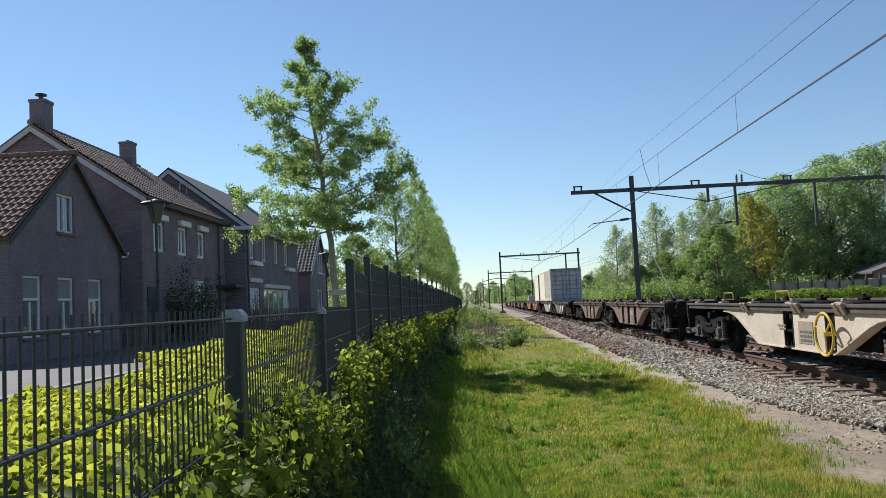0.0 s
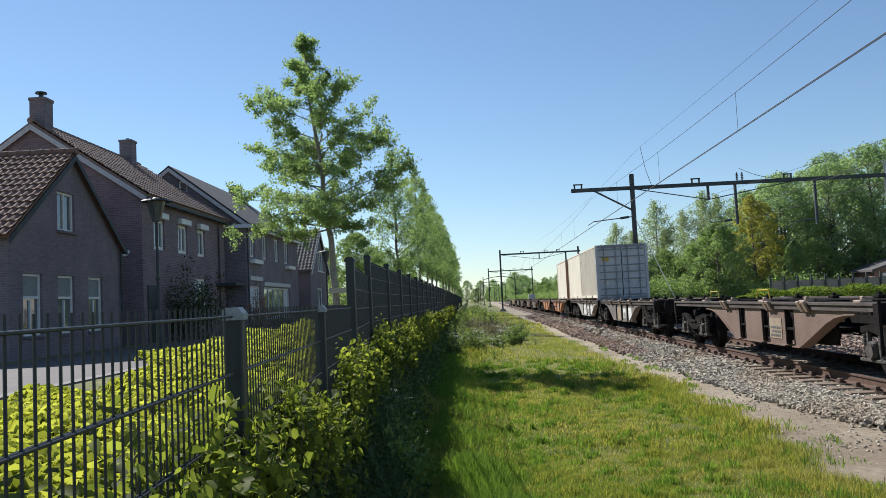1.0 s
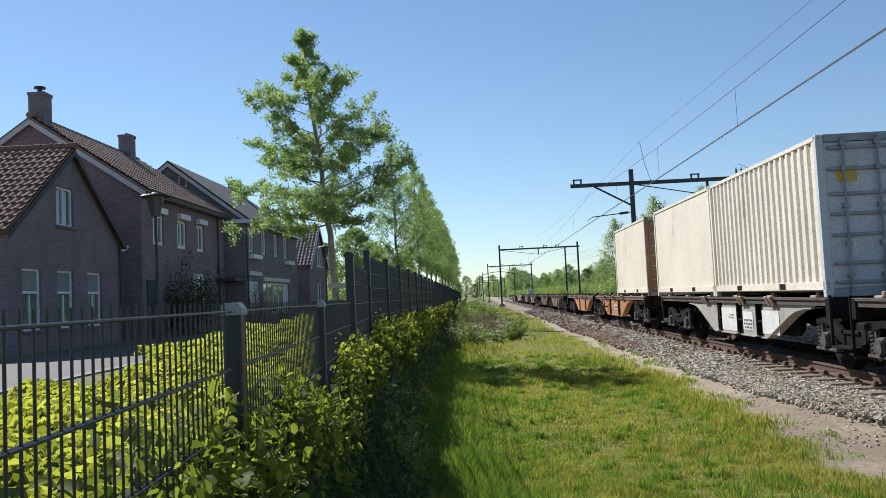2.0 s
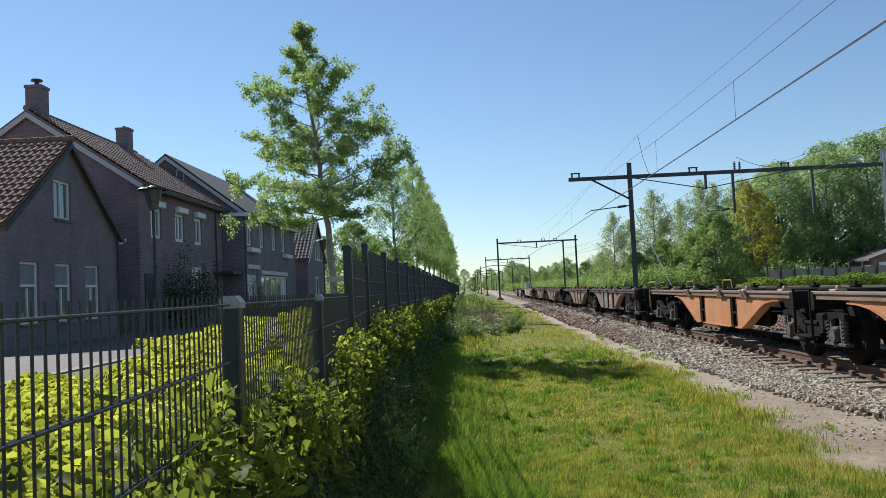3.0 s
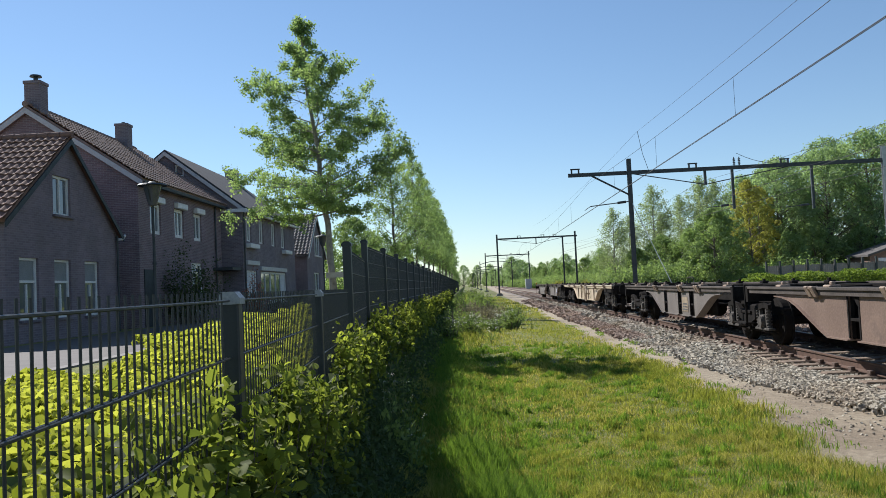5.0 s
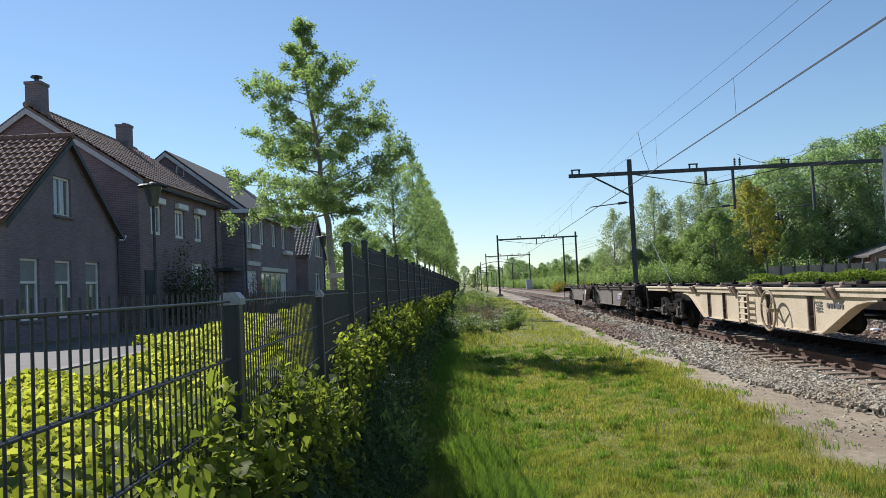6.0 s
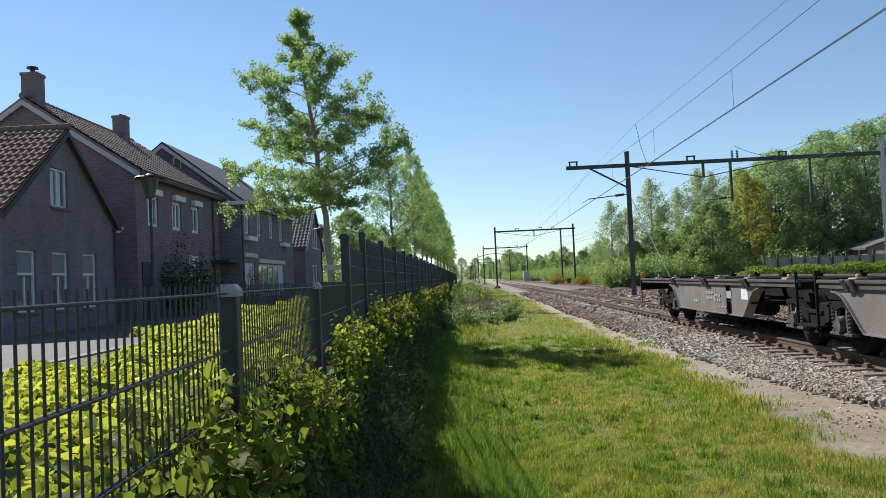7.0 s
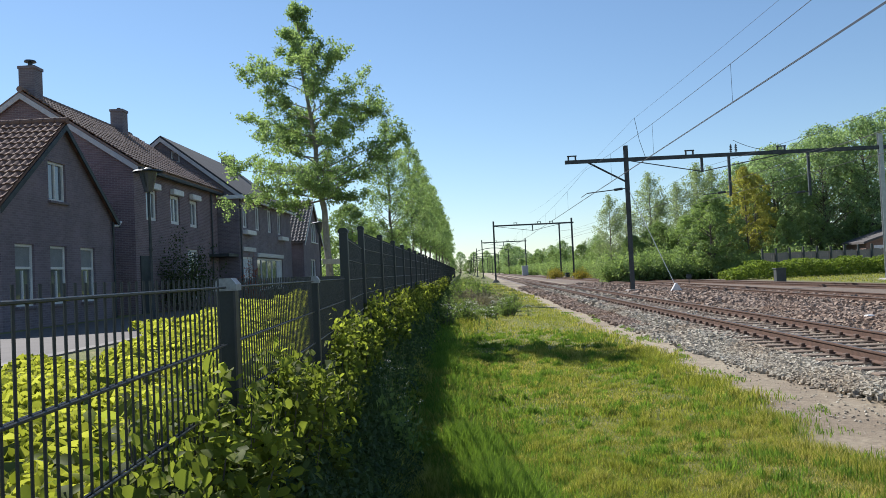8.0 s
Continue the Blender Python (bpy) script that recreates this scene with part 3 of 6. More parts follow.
def houses():
    h1 = gable_house("low dark brick house with brown tiles and a street gable", BRICK1, TILE, -12, 20.77, 27.6, 3.415, 4.2, 6.83, "x", MAST, depth=9, over=0.22)
    window(h1, east(23.33, 4.5, -12), 1.06, 1.18, sill_mat=BRICK3)
    k = Vector((0, 3.415, 2.63)).normalized()
    tiles_on(h1, Vector((-11.83, 24.185, 6.97)) - k * 4.69, (-1, 0, 0), k, 40, 14, 0.225, 0.335, TILE, 14)
    tiles_on(h1, Vector((-21.0, 24.185, 6.97)) - Vector((0, -k.y, k.z)) * 4.69, (1, 0, 0), (0, -k.y, k.z), 40, 14, 0.225, 0.335, TILE)
    ridge_caps(h1, (-11.8, 24.185, 7.0), (-20.8, 24.185, 7.0), TILE)
    for y in (21.44, 23.31, 25.2):
        window(h1, east(y, 1.45, -12), 1.0, 1.72, transom=0.66, blind=True, sill_mat=BRICK3)
    h2 = gable_house("brown brick house with pale bargeboards and a tiled roof", BRICK2, TILE_OLD, -12, 29.54, 39.7, 4.09, 6.42, 9.2, "y", GREYTRIM)
    k = Vector((-4.09, 0, 2.78)).normalized()
    tiles_on(h2, Vector((-16.09, 29.42, 9.34)) - k * 5.3, (0, 1, 0), k, 42, 16, 0.247, 0.335, TILE_OLD, 7)
    ridge_caps(h2, (-16.09, 29.4, 9.38), (-16.09, 39.8, 9.38), TILE_OLD)
    chimney(h2, -16.03, 30.1, 8.8, 10.36, 0.6, BRICK3, True)
    chimney(h2, -15.9, 37.7, 8.8, 10.25, 0.58, BRICK3, False)
    for y, w in ((30.66, 1.12), (33.28, 1.12), (35.68, 1.05)):
        window(h2, east(y, 4.4, -12), w, 1.22, sill=False, wide=0.14)
        bm = fresh()
        box(bm, -11.998, -11.8, y - 0.03, y + w + 0.03, 5.62, 5.86, bevel=0.02)
        part("shutter_box", bm, WHITE, h2)
    window(h2, east(35.2, 1.2, -12), 1.5, 2.2, sill=False, wide=0.12, drape=(0.0, 0.5))
    h3 = gable_house("grey brick house with a dark slate roof and white eaves", BRICK3, SLATE, -11, 39.9, 52.2, 3.74, 6.3, 9.2, "y", GREYTRIM)
    chimney(h3, -14.7, 51.4, 8.7, 9.9, 0.7, BRICK3, False)
    window(h3, pose(-14.3, 39.9, 7.95) @ Matrix.Diagonal((1, -1, 1, 1)), 0.45, 0.6, sill=False, bars=0)
    for y, w in ((40.7, 0.92), (43.22, 0.95), (46.0, 0.95), (48.45, 1.0)):
        window(h3, east(y, 4.6, -11), w, 1.32, sill=False, wide=0.1)
    for y in (40.55, 48.5):
        bm = fresh()
        box(bm, -10.998, -10.72, y, y + 1.75, 4.25, 4.48, bevel=0.02)
        part("planter_box", bm, WHITE, h3)
    window(h3, east(40.5, 1.5, -11), 2.0, 1.62, bars=1, wide=0.1, drape=(0.08, 0.92))
    window(h3, east(43.3, 1.4, -11), 6.2, 1.7, bars=4, wide=0.1, drape=(0.84, 0.98))
    h4 = gable_house("small brick house with a steep dark tiled roof", BRICK3, TILE_DARK, -10.4, 53.2, 59.8, 3.3, 4.4, 7.2, "x", WHITE)
    k = Vector((0, 3.3, 2.8)).normalized()
    tiles_on(h4, Vector((-10.25, 56.5, 7.34)) - k * 4.6, (-1, 0, 0), k, 26, 14, 0.24, 0.33, TILE_DARK)
    window(h4, east(56.0, 4.4, -10.4), 2.2, 1.4, bars=2)
    window(h4, east(55.6, 1.6, -10.4), 2.0, 1.6, bars=1)


    def pipe(parent, x, y, z0, z1):
        bm = fresh()
        rod(bm, (x, y, z0), (x, y, z1), 0.04, seg=8)
        part("downpipe", bm, MAST, parent)

    def gutter(parent, x, y0, y1, z, mat):
        bm = fresh()
        prism(bm, [(x, z), (x + 0.13, z + 0.01), (x + 0.14, z + 0.12), (x, z + 0.12)], y0, y1, "y")
        part("gutter", bm, mat, parent)

    gutter(h2, -11.78, 29.4, 39.8, 6.15, MAST), pipe(h2, -11.93, 38.6, 0.8, 6.18)
    gutter(h3, -10.78, 39.8, 52.3, 6.0, WHITE), pipe(h3, -10.93, 40.05, 0.8, 6.05)
    bm = fresh()
    box(bm, -12.2, -10.7, 39.7, 39.86, 6.0, 6.18)
    part("eave_return", bm, WHITE, h3)
    pipe(h1, -11.93, 27.5, 0.8, 4.1)
    bm = fresh()
    rod(bm, (-11.85, 27.95, 4.15), (-11.85, 27.75, 4.0), 0.045, seg=8)
    rod(bm, (-11.85, 27.75, 4.0), (-11.9, 27.5, 3.98), 0.045, seg=8)
    part("gutter_bend", bm, GREYTRIM, h1)
    for y, z, w in ((40.5, 3.4, 2.2), (43.3, 3.15, 6.0)):
        bm = fresh()
        box(bm, -11.0, -10.9, y - 0.1, y + w + 0.1, z, z + 0.22, bevel=0.01)
        part("lintel", bm, GREYTRIM, h3)
    bm = fresh()
    box(bm, -12.0, -11.96, 29.9, 31.0, 0.8, 3.0)
    part("door", bm, MAST, h2, "dark front door in shade")
    bm = fresh()
    box(bm, -12.0, -11.05, 38.2, 39.85, 3.1, 3.24)
    part("door_canopy", bm, MAST, h2)


houses()
for house, cuts in NICHES.items():
    carve([c for c in house.children if c.name.startswith("wall")][0], cuts)


# ------------------------------------------------------------------ trees
def limb_points(a, d, length, bend, rng, n=5):
    pts, p, d = [Vector(a)], Vector(a), Vector(d).normalized()
    for i in range(n):
        d = (d + Vector(rng.normal(size=3)) * 0.13 + Vector((0, 0, bend))).normalized()
        p = p + d * (length / n)
        pts.append(p.copy())
    return pts


OAK = ((0.0, 0.5), (0.06, 0.95), (0.16, 1.05), (0.3, 1.04), (0.38, 0.78), (0.48, 0.82), (0.6, 0.98), (0.67, 0.66), (0.74, 0.34), (0.88, 0.16), (1.0, 0.02))
YOUNG = ((0.0, 0.45), (0.1, 0.85), (0.28, 1.0), (0.5, 0.85), (0.7, 0.6), (0.88, 0.28), (1.0, 0.03))
DOME = ((0.0, 0.75), (0.15, 0.95), (0.4, 1.0), (0.65, 0.9), (0.85, 0.6), (1.0, 0.12))
WEEPING = ((0.0, 0.6), (0.15, 0.95), (0.45, 1.0), (0.7, 0.8), (0.88, 0.5), (1.0, 0.12))


def tree(name, label, height, spread, low, leaves, size, rng, mat, trunk_r, limbs=34, cat="tree", shape=OAK, bark=None, rise=0.3, fuzz=0.12, twigs=3, skew=1.0, bare=0.0):
    """A tapered trunk, limbs and twigs with leaves along them; the crown follows a half-width by height and leaves gaps."""
    top = tagged(empty(name), label, cat)
    bm = fresh()
    n = 9
    pts = [Vector((0, 0, -0.3))]
    for i in range(1, n + 1):
        pts.append(Vector((rng.normal() * 0.03 * i ** 0.5, rng.normal() * 0.03 * i ** 0.5, height * 0.985 * i / n)))
    for i in range(n):
        rod(bm, pts[i], pts[i + 1], trunk_r * (1 - i / n) ** 0.8 + 0.01, trunk_r * (1 - (i + 1) / n) ** 0.8 + 0.01, 9, False)
    spots = []
    fs, ws = [p[0] for p in shape], [p[1] for p in shape]
    for k in range(limbs):
        f = ((k + rng.random()) / limbs) ** skew
        tip = low + (height - low) * f
        reach = spread * float(np.interp(f, fs, ws)) * rng.choice((1.08, 1.0, 0.9, 0.65)) + 0.12
        slope = rise + 0.5 * f
        z = min(height * 0.97, max(low * 0.7, tip - reach * slope * 0.8))
        u = z / (height * 0.985) * n
        i = min(n - 1, int(u))
        base = pts[i].lerp(pts[i + 1], u - i)
        a = k * 2.4 + rng.normal() * 0.3
        lp = limb_points(base, (math.cos(a), math.sin(a), slope), reach, 0.02, rng)
        r = max(0.008, trunk_r * 0.3 * (1 - f * 0.75))
        for i in range(5):
            rod(bm, lp[i], lp[i + 1], r * (1 - i / 5.5), r * (1 - (i + 1) / 5.5), 5, False)
        for j in range(1, 6):
            for q in range(max(1, round(twigs * min(1.0, 1.5 * reach / spread)))):
                tw = limb_points(lp[j], (rng.normal(), rng.normal(), rng.normal() * 0.5 + 0.2), (0.13 + reach * 0.14) * rng.uniform(0.5, 1.2), 0.02, rng, 3)
                rod(bm, tw[0], tw[-1], 0.006, 0.003, 3, False)
                if rng.random() >= bare and (j > 1 or reach < spread * 0.4):
                    spots += tw[1:]
            if j > 1:
                spots.append(lp[j])
    part("trunk", bm, bark or BARK, top, smooth=True)
    c = np.array([tuple(s) for s in spots])
    c = c[rng.integers(0, len(c), leaves)] + rng.normal(size=(leaves, 3)) * fuzz
    from_arrays("crown", *leaf_arrays(c, size, rng), mat, top)
    return top


def bush(name, label, height, spread, leaves, size, rng, mat, cat="shrub"):
    """A dome of leaves on several stems, uneven at its edge."""
    top = tagged(empty(name), label, cat)
    bm, spots = fresh(), []
    for k in range(26):
        a, q = rng.uniform(0, 2 * np.pi), rng.random() ** 0.5
        tip = np.array((math.cos(a) * spread * q, math.sin(a) * spread * q, height * (1 - 0.55 * q * q) * rng.uniform(0.7, 1.1)))
        rod(bm, (tip[0] * 0.25, tip[1] * 0.25, -0.1), tip, 0.03, 0.006, 4, False)
        for t in np.linspace(0.25, 1.0, 7):
            spots.append(tip * (0.25 + 0.75 * t, 0.25 + 0.75 * t, t) + rng.normal(size=3) * spread * 0.09)
    tagged(part("twig_mass", bm, BARK, top), kind="stuff")
    c = np.array(spots)[rng.integers(0, len(spots), leaves)] + rng.normal(size=(leaves, 3)) * spread * 0.11
    c[:, 2] = np.abs(c[:, 2])
    from_arrays("crown", *leaf_arrays(c, size, rng), mat, top)
    return top


def row_of_trees():
    rng = np.random.default_rng(5)
    a = tree("street_tree", "young oak with a pointed, airy light green crown", 9.4, 2.5, 3.5, 52000, 0.078, rng, LEAF_TREE, 0.11, 58, rise=0.14, fuzz=0.07, skew=1.32, bare=0.2, twigs=4, bark=PALEBARK)
    a.matrix_basis = pose(-3.8, 24, 0.82, 0, -5.2, 0)
    b = tree("street_tree", "young oak with a dense light green crown", 9.9, 2.1, 3.0, 11500, 0.11, rng, LEAF_TREE, 0.1, 56, rise=0.45, skew=1.0, bare=0.2, shape=YOUNG, fuzz=0.1)
    b.matrix_basis = pose(-4.0, 46.2, 0.82)
    tagged(a, group="row of street trees"), tagged(b, group="row of street trees")
    for y, k in ((64.5, 1.22), (80, 1.3), (95.5, 1.4), (111, 1.45), (127, 1.5), (144, 1.5), (162, 1.55), (182, 1.55), (206, 1.6), (235, 1.6), (270, 1.6)):
        copy_thing(b, pose(-4.0 + random.uniform(-0.3, 0.3), y, 0.82, 0, 0, random.uniform(0, 360)) @ Matrix.Diagonal((k * 0.8, k * 0.8, k, 1)))


row_of_trees()


def clump_tree(name, label, height, spread, low, clumps, leaves, size, rng, mat, trunk_r, shape, bark=None):
    """A grown tree: trunk and limbs that carry rounded clumps of leaves, each facing outward, with shaded gaps between."""
    top = tagged(empty(name), label, "tree")
    bm = fresh()
    lean = rng.normal(size=2) * 0.3
    at = lambda z: Vector((lean[0] * z / height, lean[1] * z / height, z))
    for i in range(6):
        z0, z1 = -0.4 + height * 0.85 * i / 6, -0.4 + height * 0.85 * (i + 1) / 6
        rod(bm, at(z0), at(z1), trunk_r * (1 - i / 7), trunk_r * (1 - (i + 1) / 7), 8, False)
    fs, ws = [p[0] for p in shape], [p[1] for p in shape]
    spots, ways = [], []
    for k in range(clumps):
        f = (k + rng.random()) / clumps
        z = low + (height - low) * f
        reach = spread * float(np.interp(f, fs, ws)) * rng.uniform(0.2, 1.0) ** 0.6
        a = k * 2.4 + rng.normal() * 0.5
        r = min(spread * rng.uniform(0.13, 0.25), 0.3 + 0.75 * spread * float(np.interp(f, fs, ws)))
        c = at(z) + Vector((math.cos(a) * reach, math.sin(a) * reach, -r * 0.5))
        start = at(max(0.4 * low, z - 0.5 * reach - r))
        rod(bm, start, c, max(0.02, trunk_r * 0.3 * (1 - 0.7 * f)), 0.015, 5, False)
        d = rng.normal(size=(leaves // clumps, 3)) + (0, 0, 0.25)
        d /= np.linalg.norm(d, axis=1)[:, None]
        lump = 1 + 0.18 * np.sin(d[:, 0] * 5 + k) * np.sin(d[:, 1] * 5 + 2 * k)
        spots.append(np.array(tuple(c)) + d * (r * lump * rng.uniform(0.72, 1.08, len(d)))[:, None] * (1, 1, 0.78))
        ways.append(d)
    part("trunk", bm, bark or BARK, top, smooth=True)
    from_arrays("crown", *leaf_arrays(np.concatenate(spots), size, rng, 0.1, 0.25, np.concatenate(ways)), mat, top)
    return top


def woods():
    """Mixed woodland along the far side of the railway, with an understorey down to the ground."""
    rng = np.random.default_rng(8)
    a = clump_tree("woodland_tree", "broad dark green woodland tree behind the verge", 12.6, 4.1, 2.0, 135, 16000, 0.2, rng, LEAF_WOOD, 0.22, DOME)
    b = tree("woodland_tree", "tall pale birch with light drooping foliage", 11.0, 2.5, 1.2, 11000, 0.15, rng, LEAF_PALE, 0.13, 60, shape=WEEPING, rise=0.35, fuzz=0.2, bark=PALEBARK)
    c = clump_tree("woodland_tree", "golden green tree among darker woods", 10.2, 2.0, 1.6, 80, 9500, 0.18, rng, LEAF_GOLD, 0.15, DOME)
    d = clump_tree("woodland_tree", "fresh green broadleaf tree at the wood's edge", 7.6, 2.8, 0.8, 90, 12000, 0.2, rng, LEAF_FRESH, 0.17, DOME)
    e = bush("thicket_bush", "dense green thicket bush along the wood's edge", 3.3, 2.4, 4200, 0.19, rng, LEAF_FRESH)
    for o in (a, b, c, d):
        tagged(o, group="woodland trees")
    tagged(e, group="thicket bushes")
    for o, x, y in ((a, 32.0, 82), (b, 19.8, 84), (c, 26.9, 76), (d, 22.4, 73), (e, 16.5, 74)):
        o.matrix_basis = pose(x, y, 0.2)
    turn = lambda: random.uniform(0, 360)
    for x, y, k in ((36.2, 80.5, 1.08), (40.0, 79, 1.2), (43.8, 81, 1.3), (48, 80, 1.3), (52.5, 79, 1.3), (29.4, 86, 0.95), (34.5, 87, 1.1), (57, 82, 1.3), (39.5, 87, 1.25)):
        copy_thing(a, pose(x, y, 0.1, 0, 0, turn()) @ Matrix.Scale(k, 4))
    for x, y, k in ((15.2, 82, 0.8), (17.6, 86, 0.75), (21.6, 88, 0.78), (24.0, 89, 0.95), (26.0, 88, 1.12), (28.0, 90, 1.1)):
        copy_thing(b, pose(x, y, 0.1, 0, 0, turn()) @ Matrix.Scale(k, 4))
    copy_thing(c, pose(28.6, 79, 0.1, 0, 0, turn()) @ Matrix.Scale(0.98, 4))
    for x, y, k in ((19.6, 79, 0.75), (17.2, 80, 0.6), (25.0, 77.5, 0.85), (29.8, 75.5, 0.7), (33.2, 77, 0.8), (37.5, 77, 0.75), (16.2, 92, 0.6), (43.5, 77, 0.7), (48.5, 77, 0.8), (21.0, 76.5, 0.8)):
        copy_thing(d, pose(x, y, 0.1, 0, 0, turn()) @ Matrix.Scale(k, 4))
    for i in range(9):
        copy_thing(e, pose(14.2 + i * 1.5 + random.uniform(-0.5, 0.5), 72 + random.uniform(-1.0, 1.6) + max(0, 18 - i * 1.5 - 14.2) * 0.6, 0.1, 0, 0, turn()) @ Matrix.Scale(random.uniform(0.7, 1.0), 4))
    for i in range(20):
        x = 24.5 + i * 1.45
        copy_thing(e, pose(x, (71.6 if x < 33 else 81) + random.uniform(0, 1.6), random.uniform(-0.6, 0.0), 0, 0, turn()) @ Matrix.Scale(random.uniform(0.8, 1.15), 4))
    for i in range(40):
        y = 84 + i * 6.5
        x = 20.5 + random.uniform(-1.6, 1.6) - min(1.5, i * 0.1)
        copy_thing(e, pose(x, y, random.uniform(-0.3, 0.2), 0, 0, turn()))
        if i % 2:
            copy_thing(d, pose(x + random.uniform(2.5, 5), y, 0.0, 0, 0, turn()) @ Matrix.Scale(random.uniform(0.6, 0.85), 4))
        if i % 3 == 0:
            copy_thing((a, b)[i % 2], pose(x + random.uniform(5, 9), y, 0.0, 0, 0, turn()) @ Matrix.Scale(random.uniform(0.55, 0.75), 4))
    for i in range(10):
        copy_thing(e, pose(-9 + random.uniform(-3, 5), 66 + i * 9, 0.6, 0, 0, turn()))
        copy_thing(d, pose(-13 + random.uniform(-4, 4), 70 + i * 14, 0.6, 0, 0, turn()))
    for i in range(34):
        copy_thing((a, d)[i % 2], pose(-90 + i * 5.6 + random.uniform(-2, 2), 640 + random.uniform(-40, 60), -0.5, 0, 0, turn()) @ Matrix.Scale(1.5, 4))
    for i in range(14):
        copy_thing((a, d)[i % 2], pose(18 + random.uniform(0, 6), 300 + i * 22, -1.0, 0, 0, turn()))
    broom = bush("broom_bush", "broom bush in bright yellow flower beside the track", 1.3, 1.5, 2600, 0.12, rng, BROOM)
    broom.matrix_basis = pose(17.6, 86, 0.2)
    tagged(broom, group="flowering broom")
    for x, y, k in ((16.4, 90, 0.8), (17.9, 82, 0.7), (14.8, 101, 1.0), (16.6, 97, 1.1), (13.6, 117, 1.0), (14.6, 128, 1.1)):
        copy_thing(broom, pose(x, y, 0.1, 0, 0, turn()) @ Matrix.Scale(k, 4))


woods()
# ------------------------------------------------------------------ hedge, shrubs and grass
def fence_x(y):
    return np.where(y < 8.2, -0.68 - 0.0567 * y, -1.34)


def hedge():
    rng = np.random.default_rng(21)
    top = tagged(empty("hedge"), "bright green beech hedge behind the low mesh fence", "hedge")
    sets = []
    for n, y0, y1, size in ((42000, 0.9, 6.0, 0.08), (20000, 6.0, 13.0, 0.095), (9000, 13.0, 26.0, 0.16), (9000, 26.0, 75.0, 0.28)):
        y = rng.uniform(y0, y1, n)
        u = rng.random(n)
        x = fence_x(y) - 0.1 - u * (1.75 + 0.25 * np.sin(y * 1.7))
        roof = np.interp(y, (1, 3, 5.2, 6.6, 9.8, 14), (1.2, 1.25, 1.34, 1.41, 1.5, 1.54)) + 0.035 * np.sin(x * 5 + y * 3.1) + 0.03 * np.sin(y * 7.3 + x * 2)
        edge = np.minimum(1, u * 9 + 0.85)
        z = 0.8 + (roof - 0.8) * edge * (1 - rng.random(n) ** 2.6 * 0.85)
        sets.append((fine_leaf_arrays if y1 < 7 else leaf_arrays)(np.stack([x, y, z], 1), size, rng, 0.2, 0.65))
    from_arrays("foliage", *cat(*sets), LEAF_HEDGE, top)
    # Dark inner leaves added to block the sun and deepen the hedge's shade.
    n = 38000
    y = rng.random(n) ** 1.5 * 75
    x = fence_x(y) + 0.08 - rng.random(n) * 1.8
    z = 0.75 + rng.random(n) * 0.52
    from_arrays("shading_inner_foliage", *leaf_arrays(np.stack([x, y, z], 1), 0.15 + 0.005 * y, rng, 0.2, 0.3), LEAF_CORE_SHADE, top)
    bm = fresh()
    for i in range(170):
        y = rng.uniform(0.3, 16)
        x = float(fence_x(np.array(y))) - rng.uniform(0.2, 1.7)
        rod(bm, (x, y, 0.75), (x + rng.normal() * 0.1, y + rng.normal() * 0.1, rng.uniform(1.2, 1.4)), 0.008, 0.003, 4, False)
    tagged(part("twig_mass", bm, BARK, top), kind="stuff")


hedge()


def fence_shrubs():
    """Loose young shoots at the fence's foot, growing through the mesh; the tops catch the sun."""
    rng = np.random.default_rng(22)
    ys = np.concatenate([np.arange(1.6, 9.2, 0.3), np.arange(9.4, 26, 0.6), np.arange(26, 60, 1.5)])
    for k, y0 in enumerate(ys):
        near, far = y0 < 9.2, y0 > 26
        sh = tagged(empty("shrub"), "leafy young shrub at the foot of the fence", "shrub", group="shrubs along the fence")
        fx = float(fence_x(np.array(y0)))
        bm, spots = fresh(), []
        crest = float(np.interp(y0, (1.6, 2.1, 2.6, 3.2, 4.2, 5.2, 6.2, 8.5, 11, 14, 20, 60), (1.36, 1.46, 1.62, 1.5, 1.43, 1.45, 1.5, 1.58, 1.62, 1.56, 1.55, 1.5)))
        crest -= 0.03 + (0.14 if y0 < 4.5 else 0.3) * (0.5 + 0.5 * math.sin(y0 * 2.7)) * (0.55 + 0.45 * math.sin(y0 * 1.3 + 1))
        for i in range(13 if near else 9):
            out = rng.uniform(-0.15, 0.11) if near else rng.uniform(-0.1, 0.22)
            bx = fx + out
            base = (bx, y0 + rng.normal() * 0.22, lie(bx, y0) - 0.05)
            high = crest - max(0, out - 0.04) * 2.3 - abs(rng.normal()) * 0.13
            high = max(high, base[2] + 0.25)
            tip = (bx + rng.normal() * 0.08, base[1] + rng.normal() * 0.12, high)
            rod(bm, base, tip, 0.005, 0.003, 4, False)
            for q in 0.5 + 0.53 * np.linspace(0, 1, 9) ** 0.6:
                spots.append([b + (t - b) * q for b, t in zip(base, tip)])
        tagged(part("twig_mass", bm, BARK, sh), kind="stuff")
        n = 900 if near else 330 if not far else 190
        size = 0.047 if near else 0.085 if not far else 0.15
        c = np.array(spots)[rng.integers(0, len(spots), n)] + rng.normal(size=(n, 3)) * (0.05 if near else 0.07)
        from_arrays("leaves", *(fine_leaf_arrays if near else leaf_arrays)(c, size, rng, 0.25, 0.7), LEAF_SHRUB, sh)


fence_shrubs()


